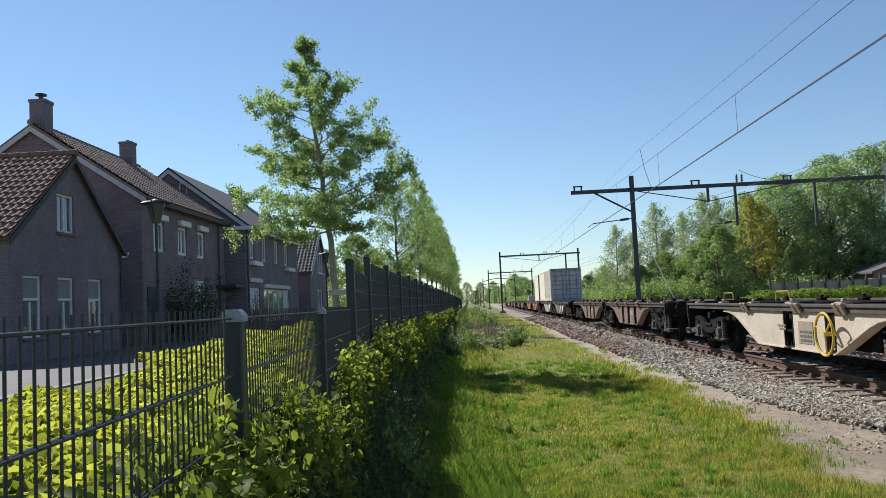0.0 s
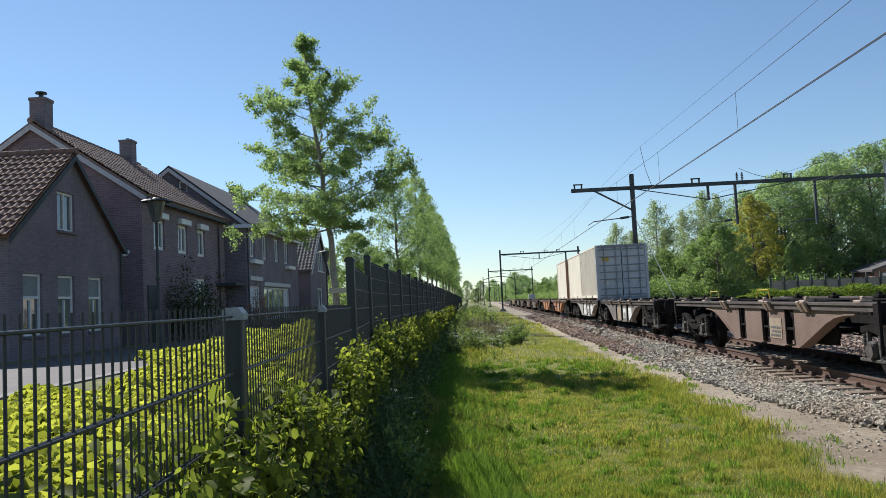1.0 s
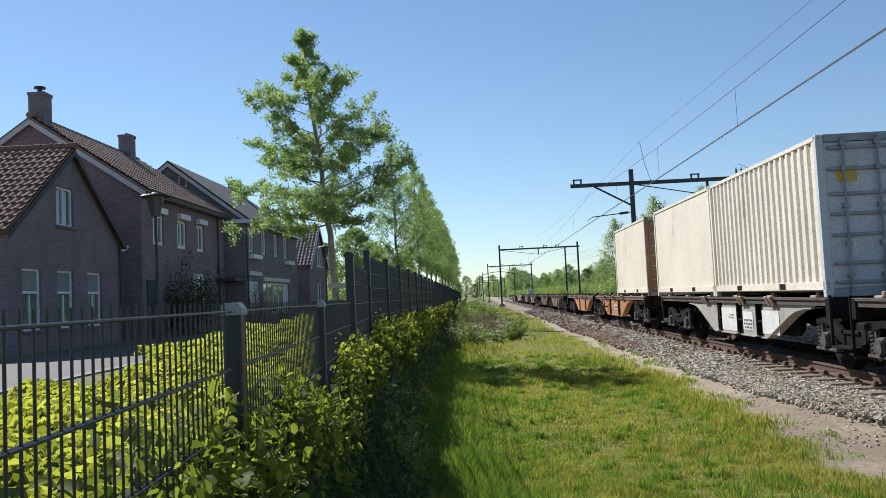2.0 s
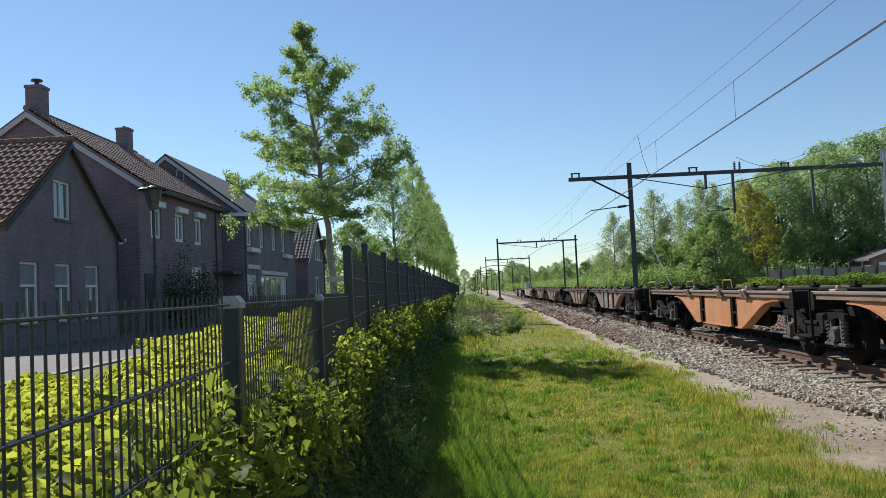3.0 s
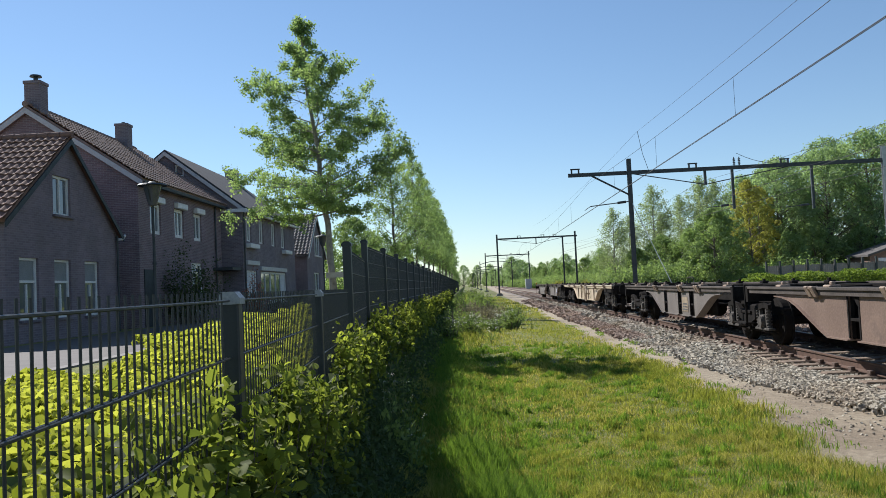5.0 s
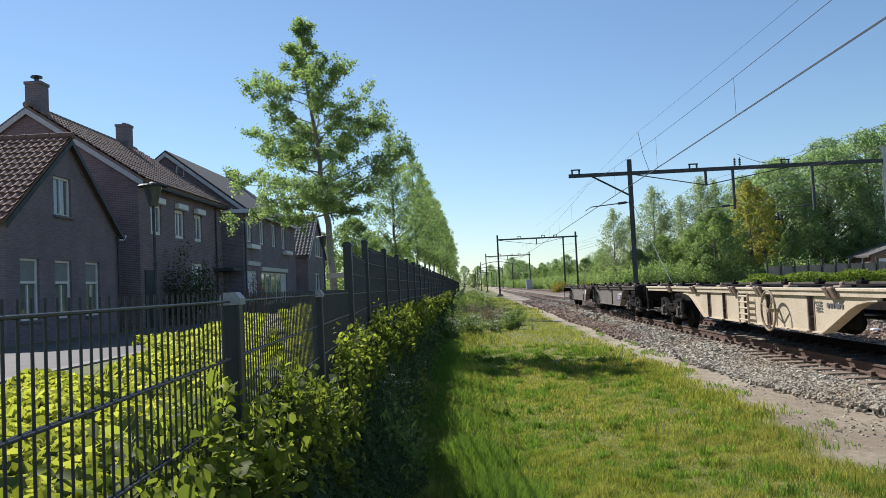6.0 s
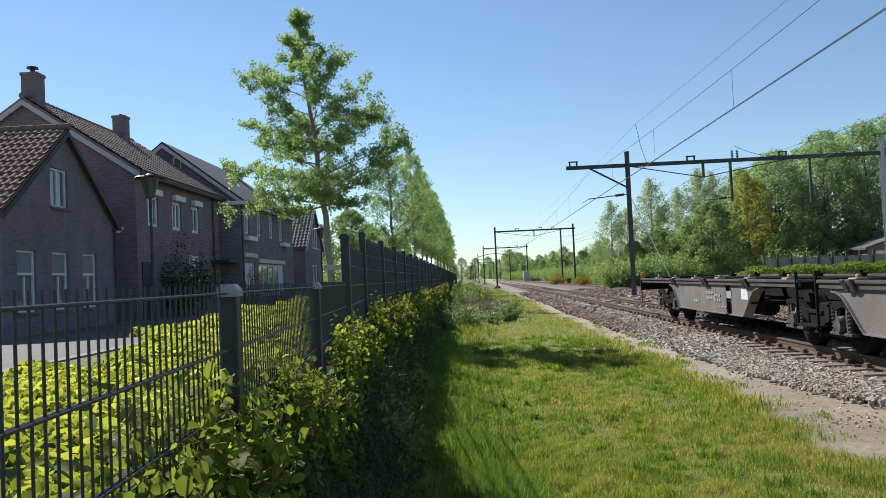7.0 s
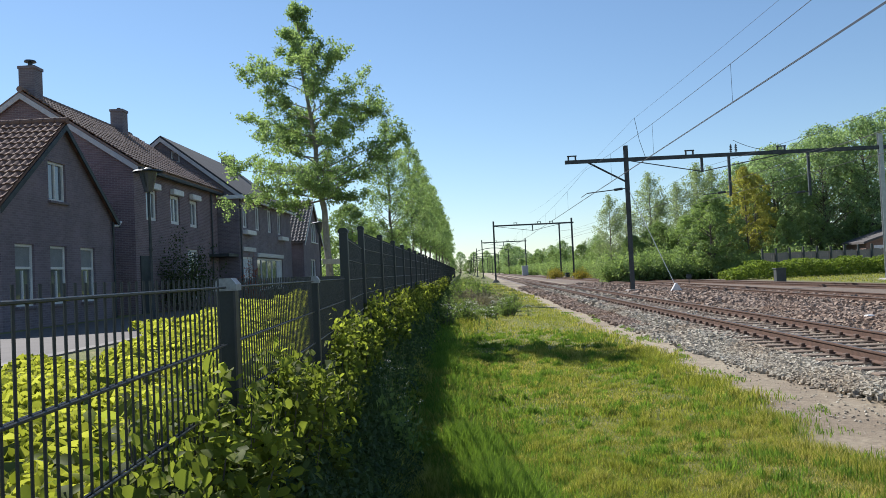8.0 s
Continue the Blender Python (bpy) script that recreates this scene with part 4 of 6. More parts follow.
def blades(n, xr, yr, high, wide, rng, keep=None):
    x, y = rng.uniform(*xr, n), rng.uniform(*yr, n)
    if keep is not None:
        k = keep(x, y)
        x, y = x[k], y[k]
    n = len(x)
    z = np.array([lie(a, b) for a, b in zip(x, y)])
    h = high(x, y) * rng.uniform(0.55, 1.25, n)
    a = rng.uniform(0, 2 * np.pi, n)
    s = np.stack([np.cos(a), np.sin(a), 0 * a], 1) * (wide * rng.uniform(0.6, 1.3, n))[:, None]
    b = rng.uniform(0, 2 * np.pi, n)
    lean = np.stack([np.cos(b), np.sin(b), 0 * b], 1) * (h * rng.uniform(0.1, 0.75, n))[:, None]
    p = np.stack([x, y, z - 0.01], 1)
    up = np.stack([0 * h, 0 * h, h], 1)
    mid = p + up * 0.6 + lean * 0.35
    v = np.stack([p - s, p + s, mid - s * 0.7, mid + s * 0.7, p + up * 0.92 + lean], 1).reshape(-1, 3)
    i = np.arange(n)[:, None] * 5
    return v, np.concatenate([i + (0, 1, 3), i + (0, 3, 2), i + (2, 3, 4)], 0)


def meadow():
    rng = np.random.default_rng(23)

    def high(x, y):
        fringe = np.exp(-((x + 0.25) / 0.4) ** 2) * 0.06 + np.exp(-((x - 3.3 - 0.017 * y) / 0.3) ** 2) * 0.05
        patch = 0.5 + 0.5 * np.sin(x * 1.9 + y * 0.55 + 1.2 * np.sin(y * 0.8)) * np.sin(y * 0.37 + x)
        clump = np.clip(np.sin(x * 9.1 + 2.0 * np.sin(y * 3.3)) * np.sin(y * 7.7 + 2.2 * np.sin(x * 4.1)), 0, 1)
        weeds = 0.45 * np.exp(-((x - 0.1) / 0.6) ** 2) * np.clip((y - 24) / 12, 0, 1)
        return 0.032 + 0.04 * patch * patch + 0.085 * clump * (0.3 + patch) + fringe + weeds

    def ragged(x, y):
        edge = 6.6475 + 0.017 * y + np.interp(y, (5, 8.8, 10.5, 12.5, 17.4, 25, 38, 60), (-3.38, -3.36, -3.3, -3.13, -3.0, -3.05, -3.4, -3.35)) + 0.12 * np.sin(y * 1.3) + 0.15 * np.sin(y * 3.7) + rng.normal(size=len(x)) * 0.16
        return x < edge

    sets = [blades(120000, (-0.7, 4.1), (5.6, 9.5), high, 0.003, rng, ragged),
            blades(80000, (-0.9, 4.3), (9.5, 18), lambda x, y: high(x, y) * 1.1, 0.006, rng, ragged),
            blades(34000, (-0.9, 4.6), (18, 48), lambda x, y: high(x, y) * 1.0, 0.011, rng, ragged)]
    tagged(from_arrays("grass", *cat(*sets), GRASS), "uneven sunlit green grass with yellowish patches", "grass", kind="stuff")
    tall = lambda x, y: 0.07 + 0.2 * np.exp(-((x - np.interp(y, (6, 10, 20, 40), (0.25, -0.2, -0.45, -0.5))) / 0.38) ** 2) * (0.75 + 0.25 * np.sin(y * 3.1))
    edge = lambda x, y: np.abs(x - np.interp(y, (6, 10, 20, 40), (0.25, -0.2, -0.45, -0.5))) < rng.gamma(2.0, 0.36, len(x))
    sets = [blades(60000, (-1.0, 2.4), (4.4, 9), tall, 0.0036, rng, edge), blades(38000, (-1.2, 2.0), (9, 20), tall, 0.006, rng, edge),
            blades(14000, (-1.2, 1.0), (20, 50), tall, 0.012, rng, edge)]
    for i in range(560):
        y = 2.6 + 21 * rng.random() ** 1.4
        x = rng.uniform(0.0, 3.7)
        r = rng.uniform(0.05, 0.2)
        h = rng.uniform(0.08, 0.19)
        sets.append(blades(int(60 + 420 * r), (x - r, x + r), (y - r, y + r), lambda p, q: h * np.exp(-((p - x) ** 2 + (q - y) ** 2) / (r * r)), 0.0034 + 0.0002 * y, rng, ragged))
    for i in range(46):
        y = 8 + 26 * rng.random() ** 1.2
        x = 6.6475 + 0.017 * y - 2.75 + rng.normal() * 0.35
        r = rng.uniform(0.06, 0.22)
        sets.append(blades(int(20 + 160 * r), (x - r, x + r), (y - 2 * r, y + 2 * r), lambda p, q: 0.03 + 0.06 * np.exp(-((p - x) ** 2) / (r * r)), 0.003 + 0.0003 * y, rng))
    tagged(from_arrays("tall_grass", *cat(*sets), GRASS_LUSH), "taller lush green grass in tufts and along the shaded bank", "grass", kind="stuff")
    far = [blades(9000, (22.5, 40), (40, 64), lambda x, y: 0 * x + 0.12, 0.02, rng),
           blades(6000, (-0.9, 4.6), (48, 110), lambda x, y: high(x, y) * 1.8, 0.03, rng)]
    tagged(from_arrays("verge_grass", *cat(*far), GRASS), "long grass on the far verge", "grass", kind="stuff")


meadow()


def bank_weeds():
    """Low bank weeds between the shrubs and the grass, shade put into their leaf colour."""
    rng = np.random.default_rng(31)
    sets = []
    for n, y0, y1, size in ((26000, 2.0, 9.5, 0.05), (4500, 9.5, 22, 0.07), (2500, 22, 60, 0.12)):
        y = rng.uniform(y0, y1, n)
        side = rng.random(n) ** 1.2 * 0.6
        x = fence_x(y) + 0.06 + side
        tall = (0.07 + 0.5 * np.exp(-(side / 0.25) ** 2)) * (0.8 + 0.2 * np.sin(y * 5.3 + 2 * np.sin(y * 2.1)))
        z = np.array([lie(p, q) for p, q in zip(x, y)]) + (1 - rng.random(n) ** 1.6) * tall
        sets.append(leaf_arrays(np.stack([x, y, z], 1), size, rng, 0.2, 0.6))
    tagged(from_arrays("bank_weeds", *cat(*sets), LEAF_BANK_SHADE), "green weeds on the bank below the fence, leaves darkened for its shade", "weeds", kind="stuff")


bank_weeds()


def cow_parsley():
    """Pale flowering weeds and a grey twiggy shrub on the verge far along the path."""
    rng = np.random.default_rng(24)
    spots = [(-0.1 + rng.normal() * 0.45, rng.uniform(24, 33)) for _ in range(9)] + [(1.8 + rng.normal() * 0.35, rng.uniform(29, 36)) for _ in range(7)] + [(-0.75 + rng.normal() * 0.12, rng.uniform(7, 12)) for _ in range(9)]
    for x, y in spots:
        w = tagged(empty("cow_parsley"), "wild cow parsley with small white flower heads", "weed", group="flowering weeds")
        near = y < 12
        bm, fl = fresh(), []
        z = lie(x, y)
        for i in range(3 if near else 7):
            tip = (x + rng.normal() * 0.12, y + rng.normal() * 0.12, z + rng.uniform(0.35, 0.75))
            rod(bm, (x, y, z), tip, 0.005, 0.003, 4, False)
            fl.append(np.array(tip) + rng.normal(size=(7 if near else 14, 3)) * ((0.02, 0.02, 0.01) if near else (0.06, 0.06, 0.02)))
        tagged(part("stalk", bm, GRASSGREEN, w), kind="stuff")
        from_arrays("flower_head", *leaf_arrays(np.concatenate(fl), 0.014 if near else 0.036, rng, 0, 2.0), PETAL, w)["kind"] = "stuff"
        c = np.array((x, y, z + 0.18)) + rng.normal(size=(60, 3)) * (0.12, 0.12, 0.1)
        from_arrays("leaves", *leaf_arrays(c, 0.06, rng, 0.2), LEAF_WEED, w)


cow_parsley()


def rough_verge():
    """Dull twiggy and green shrubs on the verge where the path narrows."""
    rng = np.random.default_rng(33)
    for x, y, h, r in ((0.75, 35, 0.95, 0.85), (0.25, 37.5, 1.0, 0.8), (1.35, 36.5, 0.8, 0.7), (0.9, 40, 0.95, 0.8), (0.1, 41.5, 0.95, 0.8)):
        b = bush("twiggy_shrub", "dull grey-brown twiggy shrub on the verge", h, r, 1700, 0.075, rng, LEAF_DULL)
        b.matrix_basis = pose(x, y, 0)
    for x, y, h, r in ((-0.6, 27, 0.7, 0.5), (0.1, 29.5, 0.65, 0.55), (-0.6, 31.5, 0.85, 0.6), (0.2, 33, 0.75, 0.6), (1.75, 32.5, 0.75, 0.55), (2.1, 35.5, 0.8, 0.6), (1.0, 31.5, 0.5, 0.5), (2.0, 39, 0.85, 0.7), (-0.7, 36, 1.0, 0.7)):
        b = bush("verge_weeds", "clump of leafy green weeds on the rough verge", h, r, 1300, 0.075, rng, LEAF_WEED)
        b.matrix_basis = pose(x, y, 0)
    for x, y, h, r in ((0.1, 45, 1.1, 0.9), (-0.4, 49, 1.2, 0.9), (1.2, 46, 1.0, 0.9), (0.5, 53, 1.1, 0.9), (-0.2, 60, 1.3, 1.1), (1.0, 62, 1.1, 1.0), (0.6, 68, 1.3, 1.1), (0.0, 78, 1.5, 1.3), (0.8, 92, 1.6, 1.5)):
        b = bush("verge_shrub", "fresh green shrub on the verge", h, r, 1300, 0.11, rng, LEAF_WEED)
        b.matrix_basis = pose(x, y, 0)


rough_verge()


def stones(n, xr, yr, size, rng, surface_z):
    v0 = np.array([(x, y, z) for x in (-0.8, 0.8) for y in (-0.8, 0.8) for z in (-0.8, 0.8)])
    f0 = np.array([(0, 1, 3), (0, 3, 2), (4, 6, 7), (4, 7, 5), (0, 4, 5), (0, 5, 1), (2, 3, 7), (2, 7, 6), (1, 5, 7), (1, 7, 3)])
    x, y = rng.uniform(*xr, n), rng.uniform(*yr, n)
    k = x > np.interp(y, (8, 10, 11.6, 14.2, 19.7, 43), (-1.58, -1.65, -1.85, -2.08, -2.28, -2.5)) + rng.normal(size=n) * 0.1
    if size < 0.03:
        k[:] = True
    x, y = x[k], y[k]
    n = len(x)
    z = surface_z(x) + rng.uniform(-0.3, 0.45, n) * size
    k = size * rng.uniform(0.42, 0.8, (n, 1, 3)) * rng.uniform(0.7, 1.3, (n, 1, 1))
    v = (v0[None] + rng.normal(size=(n, 8, 3)) * 0.2) * k
    a, b = rng.uniform(0, 2 * np.pi, n), rng.uniform(-0.7, 0.7, n)
    c, s = np.cos(a), np.sin(a)
    r = np.zeros((n, 3, 3))
    r[:, 0, 0], r[:, 0, 1], r[:, 1, 0], r[:, 1, 1], r[:, 2, 2] = c, -s, s, c, 1
    t = np.zeros((n, 3, 3))
    t[:, 0, 0], t[:, 1, 1], t[:, 1, 2], t[:, 2, 1], t[:, 2, 2] = 1, np.cos(b), -np.sin(b), np.sin(b), np.cos(b)
    v = np.einsum("nij,njk,nvk->nvi", r, t, v) + np.stack([x, y, z], 1)[:, None]
    return v.reshape(-1, 3), (np.arange(n)[:, None, None] * 8 + f0[None]).reshape(-1, 3)


def bed_height(x):
    return np.interp(x, (-2.75, -1.95, -1.5, -1.28, 1.5, 2.6, 3.4), (-0.39, -0.375, -0.24, -0.238, -0.238, -0.32, -0.35))


def ballast():
    rng = np.random.default_rng(25)
    free = lambda x: bed_height(x)
    sets = [stones(48000, (-2.6, -0.86), (7.5, 17), 0.039, rng, free), stones(15000, (-0.66, 1.7), (8, 17), 0.05, rng, lambda x: free(x) - 0.01),
            stones(9000, (-1.75, -0.9), (17, 34), 0.062, rng, free), stones(5500, (-2.8, -1.75), (17, 24), 0.062, rng, free), stones(8000, (-0.66, 1.7), (17, 34), 0.075, rng, lambda x: free(x) - 0.02),
            stones(6000, (-1.6, 1.7), (34, 75), 0.13, rng, lambda x: free(x) - 0.03),
            stones(1500, (-3.2, -1.7), (5.5, 22), 0.02, rng, lambda x: -0.395 + 0 * x)]
    for name, mat, label, group in (("ballast_stones", STONES, "loose grey ballast stones on the track bed", sets),
                                    ("brown_stones", BROWN_STONES, "brown stained stones between and beside the tracks",
                                     [stones(8000, (-2.8, -1.75), (23, 40), 0.065, rng, free), stones(4500, (-2.9, -1.6), (40, 80), 0.11, rng, free),
                                      stones(10000, (1.6, 4.4), (11, 30), 0.065, rng, lambda x: np.interp(x, (1.6, 2.0, 2.85, 8), (-0.25, -0.26, -0.165, -0.165))),
                                      stones(6000, (1.6, 5.0), (30, 75), 0.12, rng, lambda x: np.interp(x, (1.6, 2.0, 2.85, 8), (-0.25, -0.26, -0.165, -0.165))),
                                      stones(8000, (3.2, 7.6), (15, 60), 0.085, rng, lambda x: np.interp(x, (3.0, 8), (-0.165, -0.165)))])):
        ob = from_arrays(name, *cat(*group), mat, flat=True)
        ob.matrix_basis = TRACK
        tagged(ob, label, "ballast", kind="stuff")


ballast()
# ------------------------------------------------------------------ overhead line
def h_mast(bm, x, y, z0, z1, w=0.24):
    """A broad-flange steel mast."""
    box(bm, x - w / 2, x + w / 2, y - 0.11, y - 0.092, z0, z1)
    box(bm, x - w / 2, x + w / 2, y + 0.092, y + 0.11, z0, z1)
    box(bm, x - 0.008, x + 0.008, y - 0.092, y + 0.092, z0, z1)


def portal(x0, x1, y, zt, zb, arm, label, bow=0.0, extra=True):
    p = tagged(empty("catenary_portal"), label, "catenary portal", group="catenary portals")
    for x in (x0, x1):
        bm = fresh()
        h_mast(bm, x, y, 0.15, zt)
        m = part("mast", bm, PALEMAST if (arm and x == x1) else MAST, p)
        bm = fresh()
        prism(bm, [(x - 0.55, 0.0), (x + 0.55, 0.0), (x + 0.3, 0.34), (x - 0.3, 0.34)], y - 0.45, y + 0.45, "y")
        part("foundation", bm, CONCRETE, m, "stained concrete foundation")
    bm = fresh()
    if bow:
        n = 10
        arc = [(x0 + (x1 - x0) * i / n, zb + bow * 4 * (i / n) * (1 - i / n) - bow * 0.3) for i in range(n + 1)]
        prism(bm, [(x, z - 0.1) for x, z in arc] + [(x, z + 0.1) for x, z in arc[::-1]], y - 0.09, y + 0.09, "y")
    else:
        prism(bm, [(y - 0.075, zb - 0.11), (y - 0.055, zb - 0.11), (y - 0.055, zb + 0.07), (y + 0.055, zb + 0.07), (y + 0.055, zb - 0.11),
                   (y + 0.075, zb - 0.11), (y + 0.075, zb + 0.11), (y - 0.075, zb + 0.11)], x0 - arm, x1 + 0.3, "x")
    part("beam", bm, MAST, p)
    mid = (x0 + x1) / 2
    king = 14.5 if arm else mid
    if extra:
        bm = fresh()
        box(bm, king - 0.07, king + 0.07, y - 0.06, y + 0.06, zb - 0.95, zb)
        part("king_post", bm, MAST, p)
        for a, b in (((x0 + 0.3, zb - 0.1), (king, zb - 0.92)), ((king, zb - 0.92), (king + (4.9 if arm else 4.2), zb - 0.1))):
            bm = fresh()
            rod(bm, (a[0], y, a[1]), (b[0], y, b[1]), 0.03, seg=6)
            part("tie_rod", bm, MAST, p)
    if arm:
        bm = fresh()
        rod(bm, (x0, y, zb - 1.35), (x0 - arm * 0.62, y, zb - 0.08), 0.055)
        part("brace", bm, MAST, p)
        for x, low in ((16.1, 5.6), (20.75, 5.4)):
            bm = fresh()
            box(bm, x - 0.07, x + 0.07, y - 0.07, y + 0.07, low, zb)
            d = part("drop_post", bm, MAST, p)
            bm = fresh()
            rod(bm, (x, y, low + 0.25), (x - 1.6, y, low + 0.15), 0.025, seg=6)
            rod(bm, (x - 0.3, y, low + 0.24), (x - 0.75, y, low + 0.21), 0.07, seg=10)
            part("steady_arm", bm, MAST, d)
        bm = fresh()
        rod(bm, (x0, y, 6.35), (x0 - 2.4, y, 6.15), 0.03, seg=6)
        rod(bm, (x0 - 0.3, y, 6.33), (x0 - 0.8, y, 6.28), 0.075, seg=10)
        rod(bm, (x0 - 2.4, y, 6.15), (x0 - 2.75, y, 5.93), 0.02, seg=6)
        part("steady_arm", bm, MAST, p)
        for x in (16.25, 16.55):
            bm = fresh()
            for i in range(4):
                rod(bm, (x, y, zb + 0.17 + i * 0.1), (x, y, zb + 0.22 + i * 0.1), 0.075, seg=10)
            rod(bm, (x, y, zb + 0.1), (x, y, zb + 0.62), 0.03, seg=8)
            part("insulator", bm, MAST, p)
        bm = fresh()
        rod(bm, (x0 + 1.15, y, zb + 0.1), (x0 + 0.85, y, zb + 1.1), 0.014, seg=6)
        rod(bm, (x0 + 0.85, y, zb + 1.1), (x0 + 0.62, y, zb + 2.45), 0.014, seg=6)
        part("line_horn", bm, MAST, p)
        pulleys = (6.85, 13.8, 19.2)
    else:
        pulleys = (x0 + 3.3, mid + 1.0, mid + 2.8)
    for x in (pulleys if extra else ()):
        bm = fresh()
        for d in (-0.21, 0.21):
            box(bm, x + d - 0.045, x + d + 0.045, y - 0.04, y + 0.04, zb + 0.1, zb + 0.34)
        box(bm, x - 0.28, x + 0.28, y - 0.05, y + 0.05, zb + 0.32, zb + 0.39)
        part("wire_saddle", bm, MAST, p)
    return p


CONCRETE = surface("stained_concrete", (0.2, 0.17, 0.15), (0.36, 0.33, 0.3), 4, 0.9, grain=40)
portal(10.05, 25.0, 48, 8.88, 8.05, 3.62, "steel catenary portal with a long arm over the near track")
portal(5.05, 16.73, 121, 9.15, 8.45, 0.0, "steel catenary portal spanning the tracks")
for y in (190, 260, 330, 400, 470, 540):
    portal(5.0, 15.2, y, 9.1, 8.4, 0.0, "steel catenary portal with a slightly bowed beam" if y > 200 else "steel catenary portal spanning the tracks", 0.9 if y > 200 else 0.0, y < 200)


def far_post():
    p = tagged(empty("signal_post"), "leaning steel post with boxes at its foot", "post")
    bm = fresh()
    h_mast(bm, 14.85, 121, 0.2, 8.35, 0.2)
    part("post", bm, MAST, p)
    for x in (13.9, 15.7):
        bm = fresh()
        box(bm, x - 0.3, x + 0.3, 120.4, 121, 0.2, 1.0, bevel=0.03)
        part("box", bm, MAST, p)


far_post()


def line(name, pts, r, label):
    c = bpy.data.curves.new(name, "CURVE")
    c.dimensions, c.bevel_depth, c.bevel_resolution = "3D", r, 2
    s = c.splines.new("POLY")
    s.points.add(len(pts) - 1)
    for q, p in zip(s.points, pts):
        q.co = (*p, 1)
    ob = slot(new(name, c), WIRE)
    return tagged(ob, label, "wire")


def sag(a, b, drop, n=24):
    a, b = Vector(a), Vector(b)
    return [a.lerp(b, i / n) - Vector((0, 0, drop * 4 * (i / n) * (1 - i / n))) for i in range(n + 1)]


def track_x(y, off=0.0):
    return 6.6475 + off + 0.017 * y


def overhead():
    """Contact wire, sagging messenger and droppers over the near track, and the plainer lines over the others."""
    for y0, y1 in ((-25, 48), (48, 121), (121, 190), (190, 260)):
        a, b = (track_x(y0, 0.1), y0), (track_x(y1, 0.1), y1)
        for k in (-0.02, 0.02):
            line("contact_wire", sag((a[0] + k, a[1], 5.86), (b[0] + k, b[1], 5.86), 0.02), 0.009, "twin copper contact wire over the near track")
        line("messenger_wire", sag((*a, 7.5), (*b, 7.5), 0.71), 0.007, "messenger wire over the near track")
        for i in range(1, 8):
            q = i / 8
            y = y0 + (y1 - y0) * q
            x = a[0] + (b[0] - a[0]) * q
            line("dropper", [(x, y, 5.86 - 0.08 * q * (1 - q)), (x, y, 7.5 - 0.71 * 4 * q * (1 - q))], 0.005, "thin dropper between messenger and contact wire")
    line("feeder_wire", sag((10.0, -25, 10.0), (10.6, 48, 10.45), 0.4), 0.006, "thin feeder wire above the masts")
    line("feeder_wire", sag((10.6, 48, 10.45), (10.6, 121, 10.2), 0.6), 0.006, "thin feeder wire above the masts")
    for x0, x1 in ((14.2, 14.2), (19.0, 15.0)):
        for y0, y1 in ((-25, 48), (48, 121)):
            q0, q1 = ((y + 25) / 146 for y in (y0, y1))
            line("contact_wire", sag((x0 + (x1 - x0) * q0, y0, 5.9), (x0 + (x1 - x0) * q1, y1, 5.9), 0.02), 0.011, "contact wire over a far track")
            line("messenger_wire", sag((x0 + (x1 - x0) * q0, y0, 7.3), (x0 + (x1 - x0) * q1, y1, 7.3), 0.9), 0.007, "messenger wire over a far track")
    stay = line("stay_wire", [(10.1, 47.85, 6.2), (11.35, 43.2, 0.5)], 0.022, "pale slanting stay wire of the catenary mast")
    stay.data.materials[0] = PALEMAST
    line("jumper_wire", sag((16.4, 48, 8.9), (19.4, 48, 8.2), 0.25, 10), 0.014, "looped jumper wire on the portal")
    line("jumper_wire", sag((19.8, 48, 8.2), (21.6, 48, 9.0), -0.25, 10), 0.014, "looped jumper wire on the portal")


overhead()


# ------------------------------------------------------------------ beside the tracks
def trackside():
    m = tagged(empty("stay_anchor"), "white wedge-shaped anchor block of the mast stay", "anchor block")
    bm = fresh()
    prism(bm, [(10.95, 0.15), (11.75, 0.15), (11.38, 0.72), (11.3, 0.72)], 43.1, 43.3, "y")
    part("block", bm, WHITE, m)
    c = tagged(empty("relay_cabinet"), "small dark steel cabinet between the tracks", "cabinet")
    bm = fresh()
    box(bm, 19.75, 20.35, 51.2, 51.7, 0.2, 1.1, bevel=0.02)
    part("body", bm, SILLDARK, c)
    bm = fresh()
    box(bm, 19.7, 20.4, 51.15, 51.75, 1.1, 1.16, bevel=0.015)
    part("lid", bm, SILLDARK, c)
    k = tagged(empty("relay_cabinet"), "grey trackside equipment cabinet near the far masts", "cabinet")
    bm = fresh()
    box(bm, 14.0, 15.4, 187.5, 188.5, 0.1, 2.6, bevel=0.03)
    part("body", bm, GREYTRIM, k)
    s = tagged(empty("track_sign"), "small dark sign on a short post", "sign")
    bm = fresh()
    rod(bm, (15.6, 56, 0.1), (15.6, 56, 0.75), 0.03, seg=8)
    part("post", bm, MAST, s)
    bm = fresh()
    box(bm, 15.42, 15.78, 55.97, 56.0, 0.65, 0.95, bevel=0.01)
    part("board", bm, MAST, s)
    b = tagged(empty("marker_stone"), "low white concrete marker beside the track", "marker")
    bm = fresh()
    box(bm, 10.0, 10.2, 20.3, 20.5, 0.1, 0.31, pose(0, 0, 0), 0.03)
    part("stone", bm, WHITE, b)


SILLDARK = surface("dark_cabinet_paint", (0.035, 0.04, 0.038), (0.07, 0.075, 0.07), 3, 0.6)
trackside()


